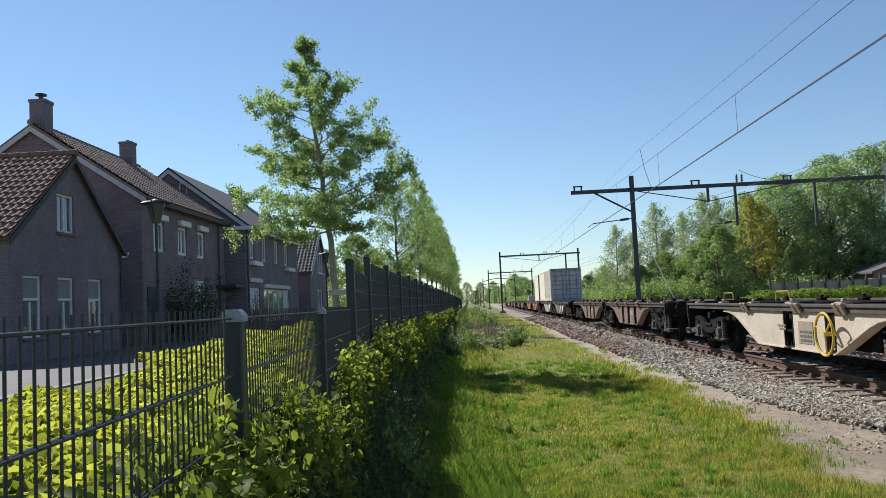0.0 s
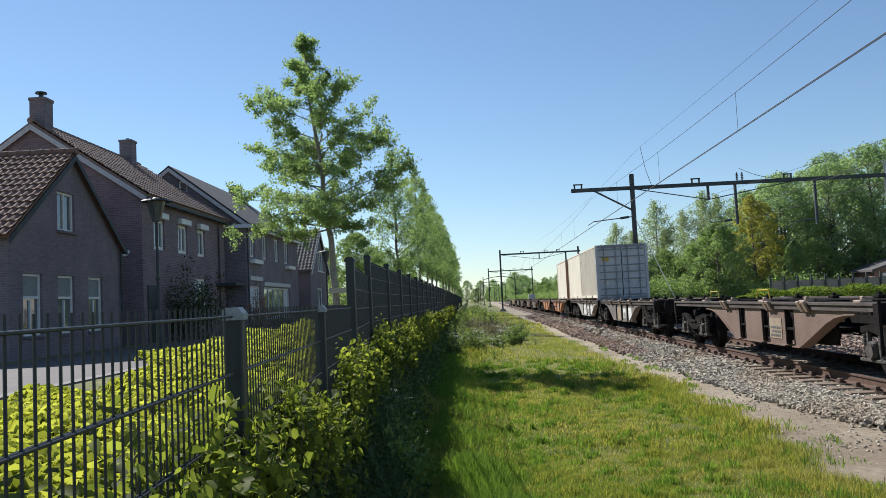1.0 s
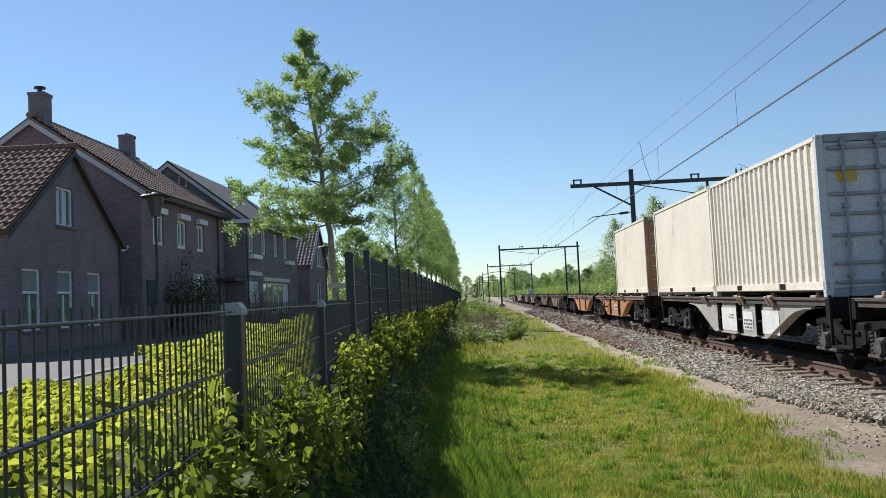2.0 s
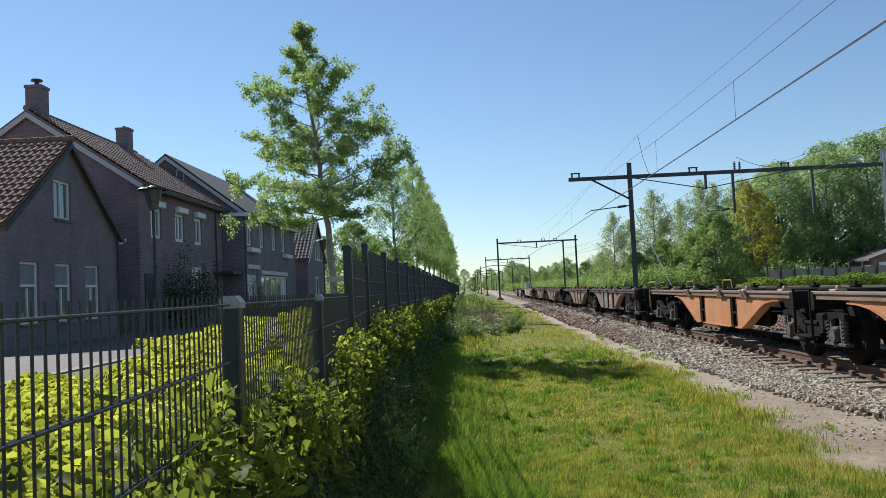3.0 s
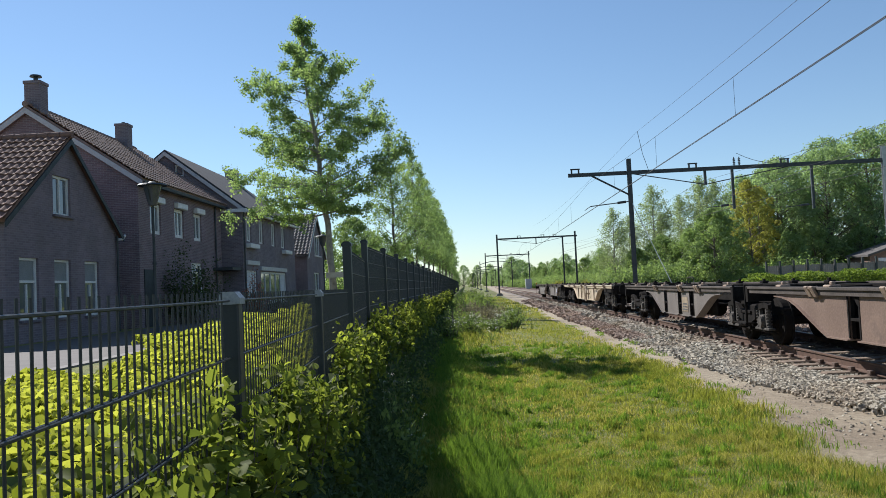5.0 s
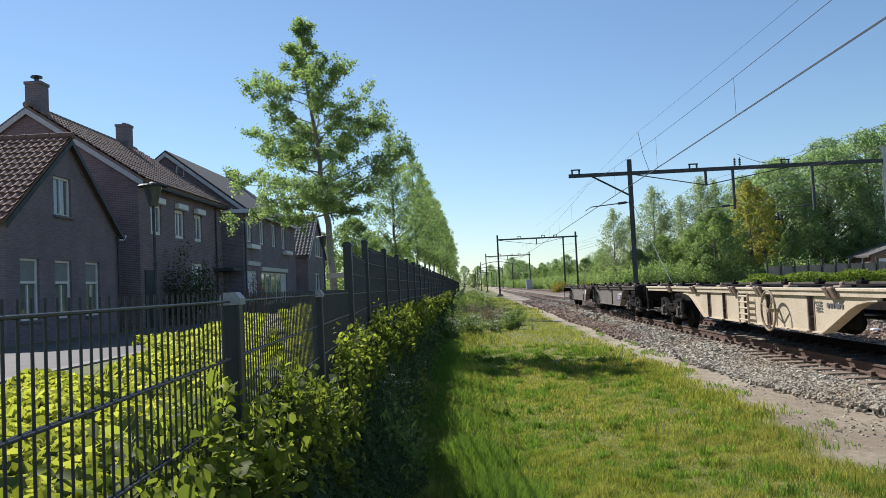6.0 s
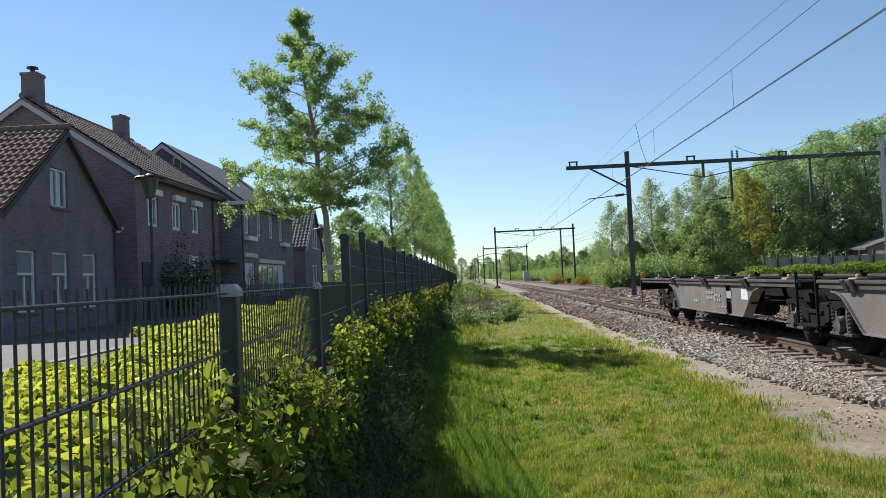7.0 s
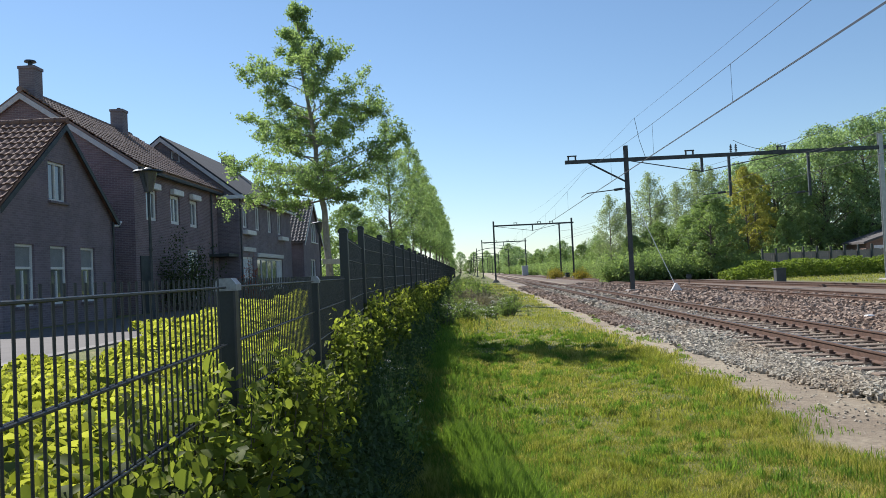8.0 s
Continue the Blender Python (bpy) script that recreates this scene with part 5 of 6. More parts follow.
def far_verge():
    """The hedge, post fence and small brick building behind the far tracks."""
    rng = np.random.default_rng(51)
    h = tagged(empty("hedge"), "low bright green hedge along the far verge", "hedge")
    n = 26000
    x = 20.5 + rng.random(n) * 34
    u = rng.random(n)
    y = 62 + u * 3.2 + (x - 20) * 0.05
    roof = 1.5 + 0.13 * np.sin(x * 1.7) + 0.1 * np.sin(x * 4.1 + y) - 0.5 * np.exp(-(x - 20.5) ** 2 / 2)
    z = 0.2 + (roof - 0.2) * np.minimum(1, u * 5 + 0.3) * (1 - rng.random(n) ** 1.5 * 0.9)
    from_arrays("foliage", *leaf_arrays(np.stack([x, y, z], 1), 0.2, rng, 0.2, 0.6), LEAF_HEDGE2, h)
    f = tagged(empty("wooden_fence"), "weathered brown board fence with dark posts behind the hedge", "fence")
    bm = fresh()
    box(bm, -0.07, 0.07, -0.07, 0.07, 0.2, 2.6, bevel=0.01)
    first = part("post", bm, SILLDARK, f)
    first.matrix_basis = pose(25.0, 67.6, 0)
    bm = fresh()
    box(bm, -0.07, 0.07, -0.015, 0.015, 0.25, 2.2)
    board = part("board", bm, OLDWOOD, f)
    board.matrix_basis = pose(25.1, 67.7, 0)
    for i in range(1, 26):
        shared("post", first.data, f, pose(25.0 + i * 1.15, 67.6 + i * 0.05, random.uniform(-0.08, 0.06)))
    for i in range(1, 190):
        shared("board", board.data, f, pose(25.1 + i * 0.152, 67.7 + i * 0.0066, random.uniform(-0.05, 0.05)))
    s = tagged(empty("brick_shed"), "low orange-brown brick shed with a dark pitched roof", "shed")
    bm = fresh()
    prism(bm, [(35.2, 0.1), (48.8, 0.1), (48.8, 3.0), (41.8, 4.75), (35.2, 2.75)], 71.0, 74.6, "y")
    part("wall", bm, BRICK_ORANGE, s)
    for a, b in (((34.9, 2.65), (41.8, 4.8)), ((49.2, 2.9), (41.8, 4.8))):
        bm = fresh()
        prism(bm, [a, b, (b[0], b[1] + 0.18), (a[0], a[1] + 0.18)], 70.7, 74.9, "y")
        part("roof", bm, TILE_DARK, s)
    bm = fresh()
    box(bm, 35.9, 36.9, 70.985, 71.0, 1.5, 2.5)
    part("white_patch", bm, WHITE, s, "white smeared paint patch")


OLDWOOD = surface("weathered_brown_board", (0.24, 0.2, 0.17), (0.37, 0.315, 0.27), 3, 0.9, grain=30)
BRICK_ORANGE = brick_material("orange_brown_brick", (0.22, 0.12, 0.085), (0.3, 0.17, 0.12), (0.26, 0.23, 0.2))
far_verge()


# ------------------------------------------------------------------ street things
def street_lamp(x, y, label):
    """A post lamp: slim column, two arms holding a cone of glass under a wide flat hood."""
    o = tagged(empty("street_lamp"), label, "street lamp", group="street lamps")
    bm = fresh()
    rod(bm, (x, y, 0.75), (x, y, 1.9), 0.07, 0.06, 12)
    rod(bm, (x, y, 1.9), (x, y, 4.65), 0.045, 0.038, 12)
    rod(bm, (x, y, 2.9), (x, y, 2.98), 0.06, seg=12)
    part("column", bm, MAST, o)
    bm = fresh()
    rod(bm, (x, y, 5.28), (x, y, 5.33), 0.45, 0.4, 20)
    rod(bm, (x, y, 5.33), (x, y, 5.42), 0.2, 0.06, 16)
    part("hood", bm, MAST, o)
    bm = fresh()
    rod(bm, (x, y, 4.68), (x, y, 5.28), 0.12, 0.27, 16)
    part("lantern", bm, LAMPGLASS, o)
    for d in (-1, 1):
        bm = fresh()
        rod(bm, (x, y, 4.6), (x, y + d * 0.42, 5.29), 0.02, seg=6)
        part("arm", bm, MAST, o)


LAMPGLASS = surface("milky_lamp_glass", (0.07, 0.075, 0.08), (0.11, 0.115, 0.12), 3, 0.2)
street_lamp(-9.3, 24, "dark post lamp with a conical lantern on the street")
street_lamp(-8.75, 50, "dark post lamp partly hidden by the street tree")


def street_bits():
    rng = np.random.default_rng(61)
    for x, y in ((-4.05, 24), (-4.0, 45.5)):
        st = tagged(empty("tree_stake"), "two wooden stakes with a crossbar supporting the young tree", "tree stake")
        for dx in (-0.02, 0.5):
            bm = fresh()
            rod(bm, (x + dx + 0.12, y - 0.35, 0.7), (x + dx + 0.12, y - 0.35, 2.6), 0.045, seg=8)
            part("stake", bm, OLDWOOD, st)
        bm = fresh()
        box(bm, x - 0.02, x + 0.75, y - 0.42, y - 0.38, 2.25, 2.4)
        part("crossbar", bm, PALEWOOD, st)
    c = bush("climber", "dark leafy shrub climbing against the brick house wall", 3.1, 1.8, 4200, 0.1, rng, LEAF_DARK)
    c.matrix_basis = pose(-11.2, 32.2, 0.82)
    r = bush("red_shrub", "small reddish shrub in a front garden", 1.9, 0.7, 1100, 0.07, rng, LEAF_RED)
    r.matrix_basis = pose(-9.7, 37.0, 0.82)
    for x, y in ((-10.3, 44.5), (-10.2, 48.5)):
        d = bush("garden_shrub", "low green garden shrub before the house", 1.0, 0.8, 900, 0.08, rng, LEAF_DARK)
        d.matrix_basis = pose(x, y, 0.82)


PALEWOOD = surface("pale_timber", (0.35, 0.3, 0.24), (0.48, 0.42, 0.35), 4, 0.8)
LEAF_DARK = leaf_material("dark_leaf", (0.03, 0.05, 0.02), (0.07, 0.1, 0.035), 0.3)
LEAF_RED = leaf_material("red_leaf", (0.25, 0.06, 0.04), (0.4, 0.12, 0.07), 0.4)
street_bits()


# ------------------------------------------------------------------ train
V = 25.33
PAINT = {
    "white": surface("dirty_white_wagon_paint", (0.38, 0.31, 0.235), (0.57, 0.49, 0.385), 1.6, 0.6, grain=30, spots=(0.16, 0.1, 0.07), spot_at=0.62),
    "brown": surface("faded_brown_wagon_paint", (0.122, 0.076, 0.055), (0.2, 0.133, 0.099), 1.5, 0.65, grain=30, spots=(0.07, 0.05, 0.04), spot_at=0.6),
    "grey": surface("grimy_grey_wagon_paint", (0.105, 0.088, 0.078), (0.18, 0.155, 0.138), 1.5, 0.65, grain=30, spots=(0.07, 0.05, 0.04), spot_at=0.6),
    "dark": surface("dark_sooty_wagon_paint", (0.09, 0.085, 0.085), (0.16, 0.15, 0.145), 1.5, 0.65, grain=30, spots=(0.2, 0.17, 0.14), spot_at=0.6),
    "pale": surface("pale_grey_wagon_paint", (0.24, 0.22, 0.2), (0.38, 0.36, 0.32), 1.5, 0.65, grain=30, spots=(0.12, 0.09, 0.07), spot_at=0.58),
    "rust": surface("rust_orange_wagon_paint", (0.28, 0.115, 0.045), (0.44, 0.2, 0.085), 1.4, 0.6, grain=30, spots=(0.14, 0.06, 0.035), spot_at=0.62),
    "beige": surface("beige_wagon_paint", (0.42, 0.34, 0.235), (0.56, 0.465, 0.335), 1.6, 0.6, grain=30, spots=(0.2, 0.14, 0.09), spot_at=0.66),
}
GRIME = surface("black_bogie_grime", (0.008, 0.007, 0.0065), (0.024, 0.021, 0.019), 5, 0.95, grain=50, shine=0.08)
STEEL = surface("dusty_bogie_steel", (0.018, 0.016, 0.014), (0.12, 0.107, 0.094), 11, 0.85, 0.0, 50, shine=0.2)
LOCKS = surface("stained_lock_paint", (0.14, 0.09, 0.065), (0.34, 0.25, 0.18), 5, 0.7, grain=40)
YELLOW = surface("yellow_paint", (0.5, 0.33, 0.03), (0.62, 0.43, 0.05), 4, 0.5, grain=50)
BOX = surface("cream_container_paint", (0.62, 0.55, 0.44), (0.76, 0.69, 0.57), 0.8, 0.55, grain=20, spots=(0.42, 0.32, 0.21), spot_at=0.62)
RUSTBOX = surface("rusty_container_end", (0.2, 0.11, 0.07), (0.3, 0.17, 0.11), 1.2, 0.7, grain=25)
BOXEND = surface("grey_container_doors", (0.42, 0.43, 0.455), (0.56, 0.57, 0.59), 1.2, 0.5, grain=25, spots=(0.2, 0.16, 0.13), spot_at=0.7)


BOGIE = {}


def bogie_meshes():
    """The meshes of one two-axle bogie, built once: bolster, axle, wheel, side frame, axle box, spring, brake rigging."""
    def keep(name, bm, mat, smooth=False):
        me = bpy.data.meshes.new(name)
        bmesh.ops.recalc_face_normals(bm, faces=bm.faces)
        bm.to_mesh(me)
        bm.free()
        me.materials.append(mat)
        BOGIE[name] = me

    bm = fresh()
    box(bm, -1.0, 1.0, -0.22, 0.22, 0.52, 0.78, bevel=0.03)
    box(bm, -0.85, 0.85, -1.3, -1.18, 0.6, 0.72, bevel=0.015)
    box(bm, -0.85, 0.85, 1.18, 1.3, 0.6, 0.72, bevel=0.015)
    rod(bm, (0, 0, 0.78), (0, 0, 0.92), 0.28, seg=16)
    keep("bogie", bm, GRIME)
    bm = fresh()
    rod(bm, (-1.05, 0, 0.46), (1.05, 0, 0.46), 0.075, seg=10)
    keep("axle", bm, GRIME)
    bm = fresh()
    rod(bm, (0.69, 0, 0), (0.825, 0, 0), 0.455, seg=30)
    rod(bm, (0.66, 0, 0), (0.69, 0, 0), 0.485, seg=30)
    rod(bm, (0.82, 0, 0), (0.835, 0, 0), 0.36, seg=24)
    rod(bm, (0.83, 0, 0), (0.9, 0, 0), 0.13, seg=14)
    keep("wheel", bm, GRIME)
    bm = fresh()
    up = [(-1.25, 0.8), (-0.95, 0.84), (-0.64, 0.8), (-0.4, 0.68), (-0.22, 0.64), (0.22, 0.64), (0.4, 0.68), (0.64, 0.8), (0.95, 0.84), (1.25, 0.8)]
    dn = [(1.25, 0.72), (0.95, 0.74), (0.68, 0.68), (0.48, 0.5), (0.26, 0.43), (-0.26, 0.43), (-0.48, 0.5), (-0.68, 0.68), (-0.95, 0.74), (-1.25, 0.72)]
    prism(bm, up + dn, 1.03, 1.11, "x")
    box(bm, 1.0, 1.14, -0.3, 0.3, 0.6, 0.66, bevel=0.01)
    keep("side_frame", bm, GRIME)
    bm = fresh()
    box(bm, 0.98, 1.14, -0.11, 0.11, 0.36, 0.6, bevel=0.03)
    rod(bm, (1.12, 0, 0.46), (1.17, 0, 0.46), 0.11, seg=14)
    box(bm, 1.0, 1.13, -0.38, 0.38, 0.3, 0.35, bevel=0.01)
    box(bm, 1.04, 1.1, -0.2, -0.15, 0.3, 0.74)
    box(bm, 1.04, 1.1, 0.15, 0.2, 0.3, 0.74)
    keep("axle_box", bm, STEEL)
    bm = fresh()
    lathe(bm, [(0.06, 0.35)] + [(r, 0.36 + i * 0.06 + d) for i in range(6) for r, d in ((0.058, 0.0), (0.058, 0.022), (0.034, 0.03), (0.034, 0.056))] + [(0.06, 0.72)], pose(1.07, 0, 0))
    keep("spring", bm, STEEL)
    bm = fresh()
    box(bm, 0.55, 0.95, -0.32, -0.2, 0.2, 0.3, bevel=0.01)
    rod(bm, (0.95, -1.2, 0.28), (0.95, 1.2, 0.24), 0.025, seg=6)
    rod(bm, (0.97, -0.25, 0.24), (0.97, -0.25, 0.85), 0.02, seg=6)
    keep("brake_rigging", bm, GRIME)


bogie_meshes()


def bogie(parent, y):
    b = shared("bogie", BOGIE["bogie"], parent, pose(0, y, 0))
    for sy in (-0.9, 0.9):
        shared("axle", BOGIE["axle"], b, pose(0, sy, 0))
        for turn in (0, 180):
            side = pose(0, sy, 0, 0, 0, turn)
            shared("wheel", BOGIE["wheel"], b, pose(0, sy, 0.46, 0, 0, turn))
            shared("axle_box", BOGIE["axle_box"], b, side)
            for d in (-0.27, 0.27):
                shared("spring", BOGIE["spring"], b, pose(0, sy + d, 0, 0, 0, turn))
    for turn in (0, 180):
        shared("side_frame", BOGIE["side_frame"], b, pose(0, 0, 0, 0, 0, turn))
        shared("brake_rigging", BOGIE["brake_rigging"], b, pose(0, 0, 0, 0, 0, turn))
    return b


def belly_outline(b0, b1, run, deep, top):
    """The swept lower edge of a side plate: an arch over each bogie, then the flat bottom."""
    arc = [(0.0, 0.0), (0.16, 0.02), (0.32, 0.1), (0.46, 0.25), (0.6, 0.45), (0.76, 0.68), (0.9, 0.88), (1.0, 1.0)]
    left = [(b0 - run + run * u, top - 0.06 - (top - 0.06 - deep) * w) for u, w in arc]
    right = [(b1 + run - run * u, top - 0.06 - (top - 0.06 - deep) * w) for u, w in arc][::-1]
    return left, right


def slice_outline(b0, b1, run, deep, top, a, b):
    """The part of the belly plate between two places along the wagon."""
    left, right = belly_outline(b0, b1, run, deep, top)
    low = [(b0 - run - 9, top - 0.06)] + left + right + [(b1 + run + 9, top - 0.06)]
    ys, zs = [p[0] for p in low], [p[1] for p in low]
    inner = [p for p in low if a < p[0] < b]
    return [(a, top), (a, float(np.interp(a, ys, zs)))] + inner + [(b, float(np.interp(b, ys, zs))), (b, top)]


def wagon_frame(parent, y0, y1, b0, b1, paint, run=2.2, gaps=(), sill_paint=None, deep=0.38, rib_paint=None):
    """One frame of a container wagon: deck beams, side sills, belly plates broken by dark pockets, folded lock brackets."""
    bm = fresh()
    for y in np.arange(y0 + 0.3, y1 - 0.1, 1.55):
        box(bm, -1.16, 1.16, y - 0.07, y + 0.07, 0.98, 1.12)
    box(bm, -0.25, 0.25, y0, y1, 0.62, 1.1)
    box(bm, -1.16, 1.16, b0 - 0.4, b1 + 0.4, 0.66, 0.7)
    # Black inner webs behind the side plates, so the gaps look shaded inside.
    for sx in (-1, 1):
        box(bm, min(sx * 0.88, sx * 0.92), max(sx * 0.88, sx * 0.92), b0 - run * 0.4, b1 + run * 0.4, deep + 0.06, 1.0)
    rod(bm, (-0.5, b0 + 0.4, 0.55), (-0.5, b0 + 1.6, 0.55), 0.2, seg=14)
    f = part("underframe", bm, GRIME, parent, "black grimy underframe")
    for sx in (-1, 1):
        bm = fresh()
        w = lambda p, q: (min(sx * p, sx * q), max(sx * p, sx * q))
        box(bm, *w(1.15, 1.25), y0, y1, 1.11, 1.16, bevel=0.008)
        box(bm, *w(1.19, 1.22), y0, y1, 1.03, 1.11)
        part("sill", bm, (sill_paint or paint) if sx < 0 else SILL, f)
        bm = fresh()
        box(bm, *w(0.55, 0.7), y0 + 0.1, y1 - 0.1, 1.0, 1.135)
        part("deck_beam", bm, GRIME, f)
        y = y0 + 0.7
        while y < y1 - 0.4:
            bm = fresh()
            box(bm, *w(1.02, 1.2), y - 0.13, y + 0.13, 1.125, 1.195, bevel=0.015)
            box(bm, *w(1.07, 1.13), y - 0.05, y + 0.05, 1.19, 1.25, bevel=0.012)
            part("container_pin", bm, LOCKS if sx < 0 else GRIME, f)
            y += 2.05
        edges = [b0 - run] + [v for g in gaps for v in g] + [b1 + run]
        for a, b in zip(edges[::2], edges[1::2]):
            bm = fresh()
            o = slice_outline(b0, b1, run, deep, 1.05, a, b)
            prism(bm, o, sx * 1.14, sx * 1.17, "x")
            lip = [(p, q) for p, q in o[1:-1]]
            for (p0, q0), (p1, q1) in zip(lip, lip[1:]):
                prism(bm, [(p0, q0 - 0.018), (p1, q1 - 0.018), (p1, q1 + 0.004), (p0, q0 + 0.004)], sx * 1.02, sx * 1.22, "x")
            part("side_plate", bm, paint, f)
        # Ribs coloured dark, black unless rib_paint is given, for the pockets' shade.
        for g0, g1 in gaps:
            bm = fresh()
            lowz = deep + 0.02 if b0 <= g0 <= b1 else slice_outline(b0, b1, run, deep, 1.05, g0, g1)[1][1]
            for y in (g0 - 0.02, g1 + 0.02):
                box(bm, *w(1.08, 1.178), y - 0.02, y + 0.02, lowz, 1.05)
            part("rib", bm, rib_paint or GRIME, f)
    return f


def brackets(parent, ys, mat):
    """Folded container locks hanging over the near sill."""
    for y in ys:
        bm = fresh()
        for d in (-0.1, 0.1):
            box(bm, -0.022, 0.022, d - 0.07, d + 0.07, -0.165, 0.03, pose(-1.29, y, 1.15, 0, -26, 0), 0.01)
        box(bm, -1.3, -1.2, y - 0.17, y + 0.17, 1.12, 1.175, bevel=0.012)
        part("folded_lock", bm, mat, parent)


def handwheel(parent, y, z, mat, r=0.33):
    bm = fresh()
    n, seg = 28, 6
    rim = [[bm.verts.new((-1.37 + 0.021 * math.sin(v), y + (r + 0.021 * math.cos(v)) * math.cos(u), z + (r + 0.021 * math.cos(v)) * math.sin(u)))
            for v in (2 * math.pi * j / seg for j in range(seg))] for u in (2 * math.pi * i / n for i in range(n))]
    for i in range(n):
        for j in range(seg):
            bm.faces.new((rim[i][j], rim[(i + 1) % n][j], rim[(i + 1) % n][(j + 1) % seg], rim[i][(j + 1) % seg]))
    for k in range(3):
        a = 2 * math.pi * k / 3 + 0.4
        rod(bm, (-1.36, y, z), (-1.37, y + r * math.cos(a), z + r * math.sin(a)), 0.014, seg=6)
    rod(bm, (-1.17, y, z), (-1.385, y, z), 0.035, seg=10)
    part("brake_handwheel", bm, mat, parent)


def end_gear(parent, y, way):
    """Head beam, two buffers, a coupling hook and the shunter's handrail at a wagon's end."""
    bm = fresh()
    box(bm, -1.25, 1.25, min(y, y + way * 0.14), max(y, y + way * 0.14), 0.78, 1.16, bevel=0.01)
    h = part("head_beam", bm, GRIME, parent)
    for x in (-0.875, 0.875):
        bm = fresh()
        rod(bm, (x, y, 1.0), (x, y - way * 0.42, 1.0), 0.1, seg=14)
        rod(bm, (x, y - way * 0.42, 1.0), (x, y - way * 0.58, 1.0), 0.08, seg=12)
        rod(bm, (x, y - way * 0.58, 1.0), (x, y - way * 0.63, 1.0), 0.2, seg=20)
        part("buffer", bm, GRIME, h)
    bm = fresh()
    rod(bm, (0, y, 0.98), (0, y - way * 0.5, 0.92), 0.05, seg=8)
    part("coupling_hook", bm, GRIME, h)
    bm = fresh()
    for x in (-1.22,):
        rod(bm, (x, y + way * 0.05, 0.4), (x, y + way * 0.05, 1.2), 0.018, seg=6)
        rod(bm, (x, y - way * 0.25, 0.4), (x, y + way * 0.05, 0.4), 0.018, seg=6)
        box(bm, x - 0.02, x + 0.28, y - 0.13, y + 0.13, 0.37, 0.4)
    part("step", bm, STEEL, h)


def deck_rail(parent, y, mat, x=0.9, w=1.0):
    bm = fresh()
    p = [(x, y, 1.12), (x, y + 0.1, 1.36), (x, y + w - 0.1, 1.36), (x, y + w, 1.12)]
    for a, b in zip(p, p[1:]):
        rod(bm, a, b, 0.015, seg=6)
    part("deck_handrail", bm, mat, parent)


def plate(parent, y0, y1, z0, z1, mat, name="panel_plate", label="", x=-1.176):
    bm = fresh()
    box(bm, x - 0.004, x, y0, y1, z0, z1)
    return part(name, bm, mat, parent, label)


def scribble(parent, y0, y1, z0, z1, rows, mat, rng, x=-1.181):
    """Markings too small to read, as plain bars."""
    bm = fresh()
    h = (z1 - z0) / rows
    for r in range(rows):
        y = y0
        while y < y1 - 0.05:
            w = rng.uniform(0.04, 0.16)
            box(bm, x - 0.003, x, y, min(y + w, y1), z0 + h * r + h * 0.2, z0 + h * r + h * 0.75)
            y += w + 0.035
    tagged(part("marking_bars", bm, mat, parent), kind="stuff")


DARKBAR = surface("faded_dark_lettering", (0.06, 0.06, 0.065), (0.1, 0.1, 0.1), 6, 0.7)
PALE = surface("chalky_white_patch", (0.5, 0.5, 0.48), (0.66, 0.65, 0.62), 3, 0.7, grain=30, spots=(0.3, 0.26, 0.2), spot_at=0.66)
CHALK = surface("worn_chalk_lettering", (0.18, 0.17, 0.16), (0.36, 0.35, 0.33), 14, 0.8)
OCHRE = surface("faded_ochre_patch", (0.2, 0.15, 0.1), (0.32, 0.25, 0.17), 3, 0.7, grain=30, spots=(0.24, 0.15, 0.1), spot_at=0.62)
SILL = surface("dark_grimy_sill", (0.05, 0.043, 0.038), (0.12, 0.1, 0.088), 2, 0.92, grain=40, shine=0.15)


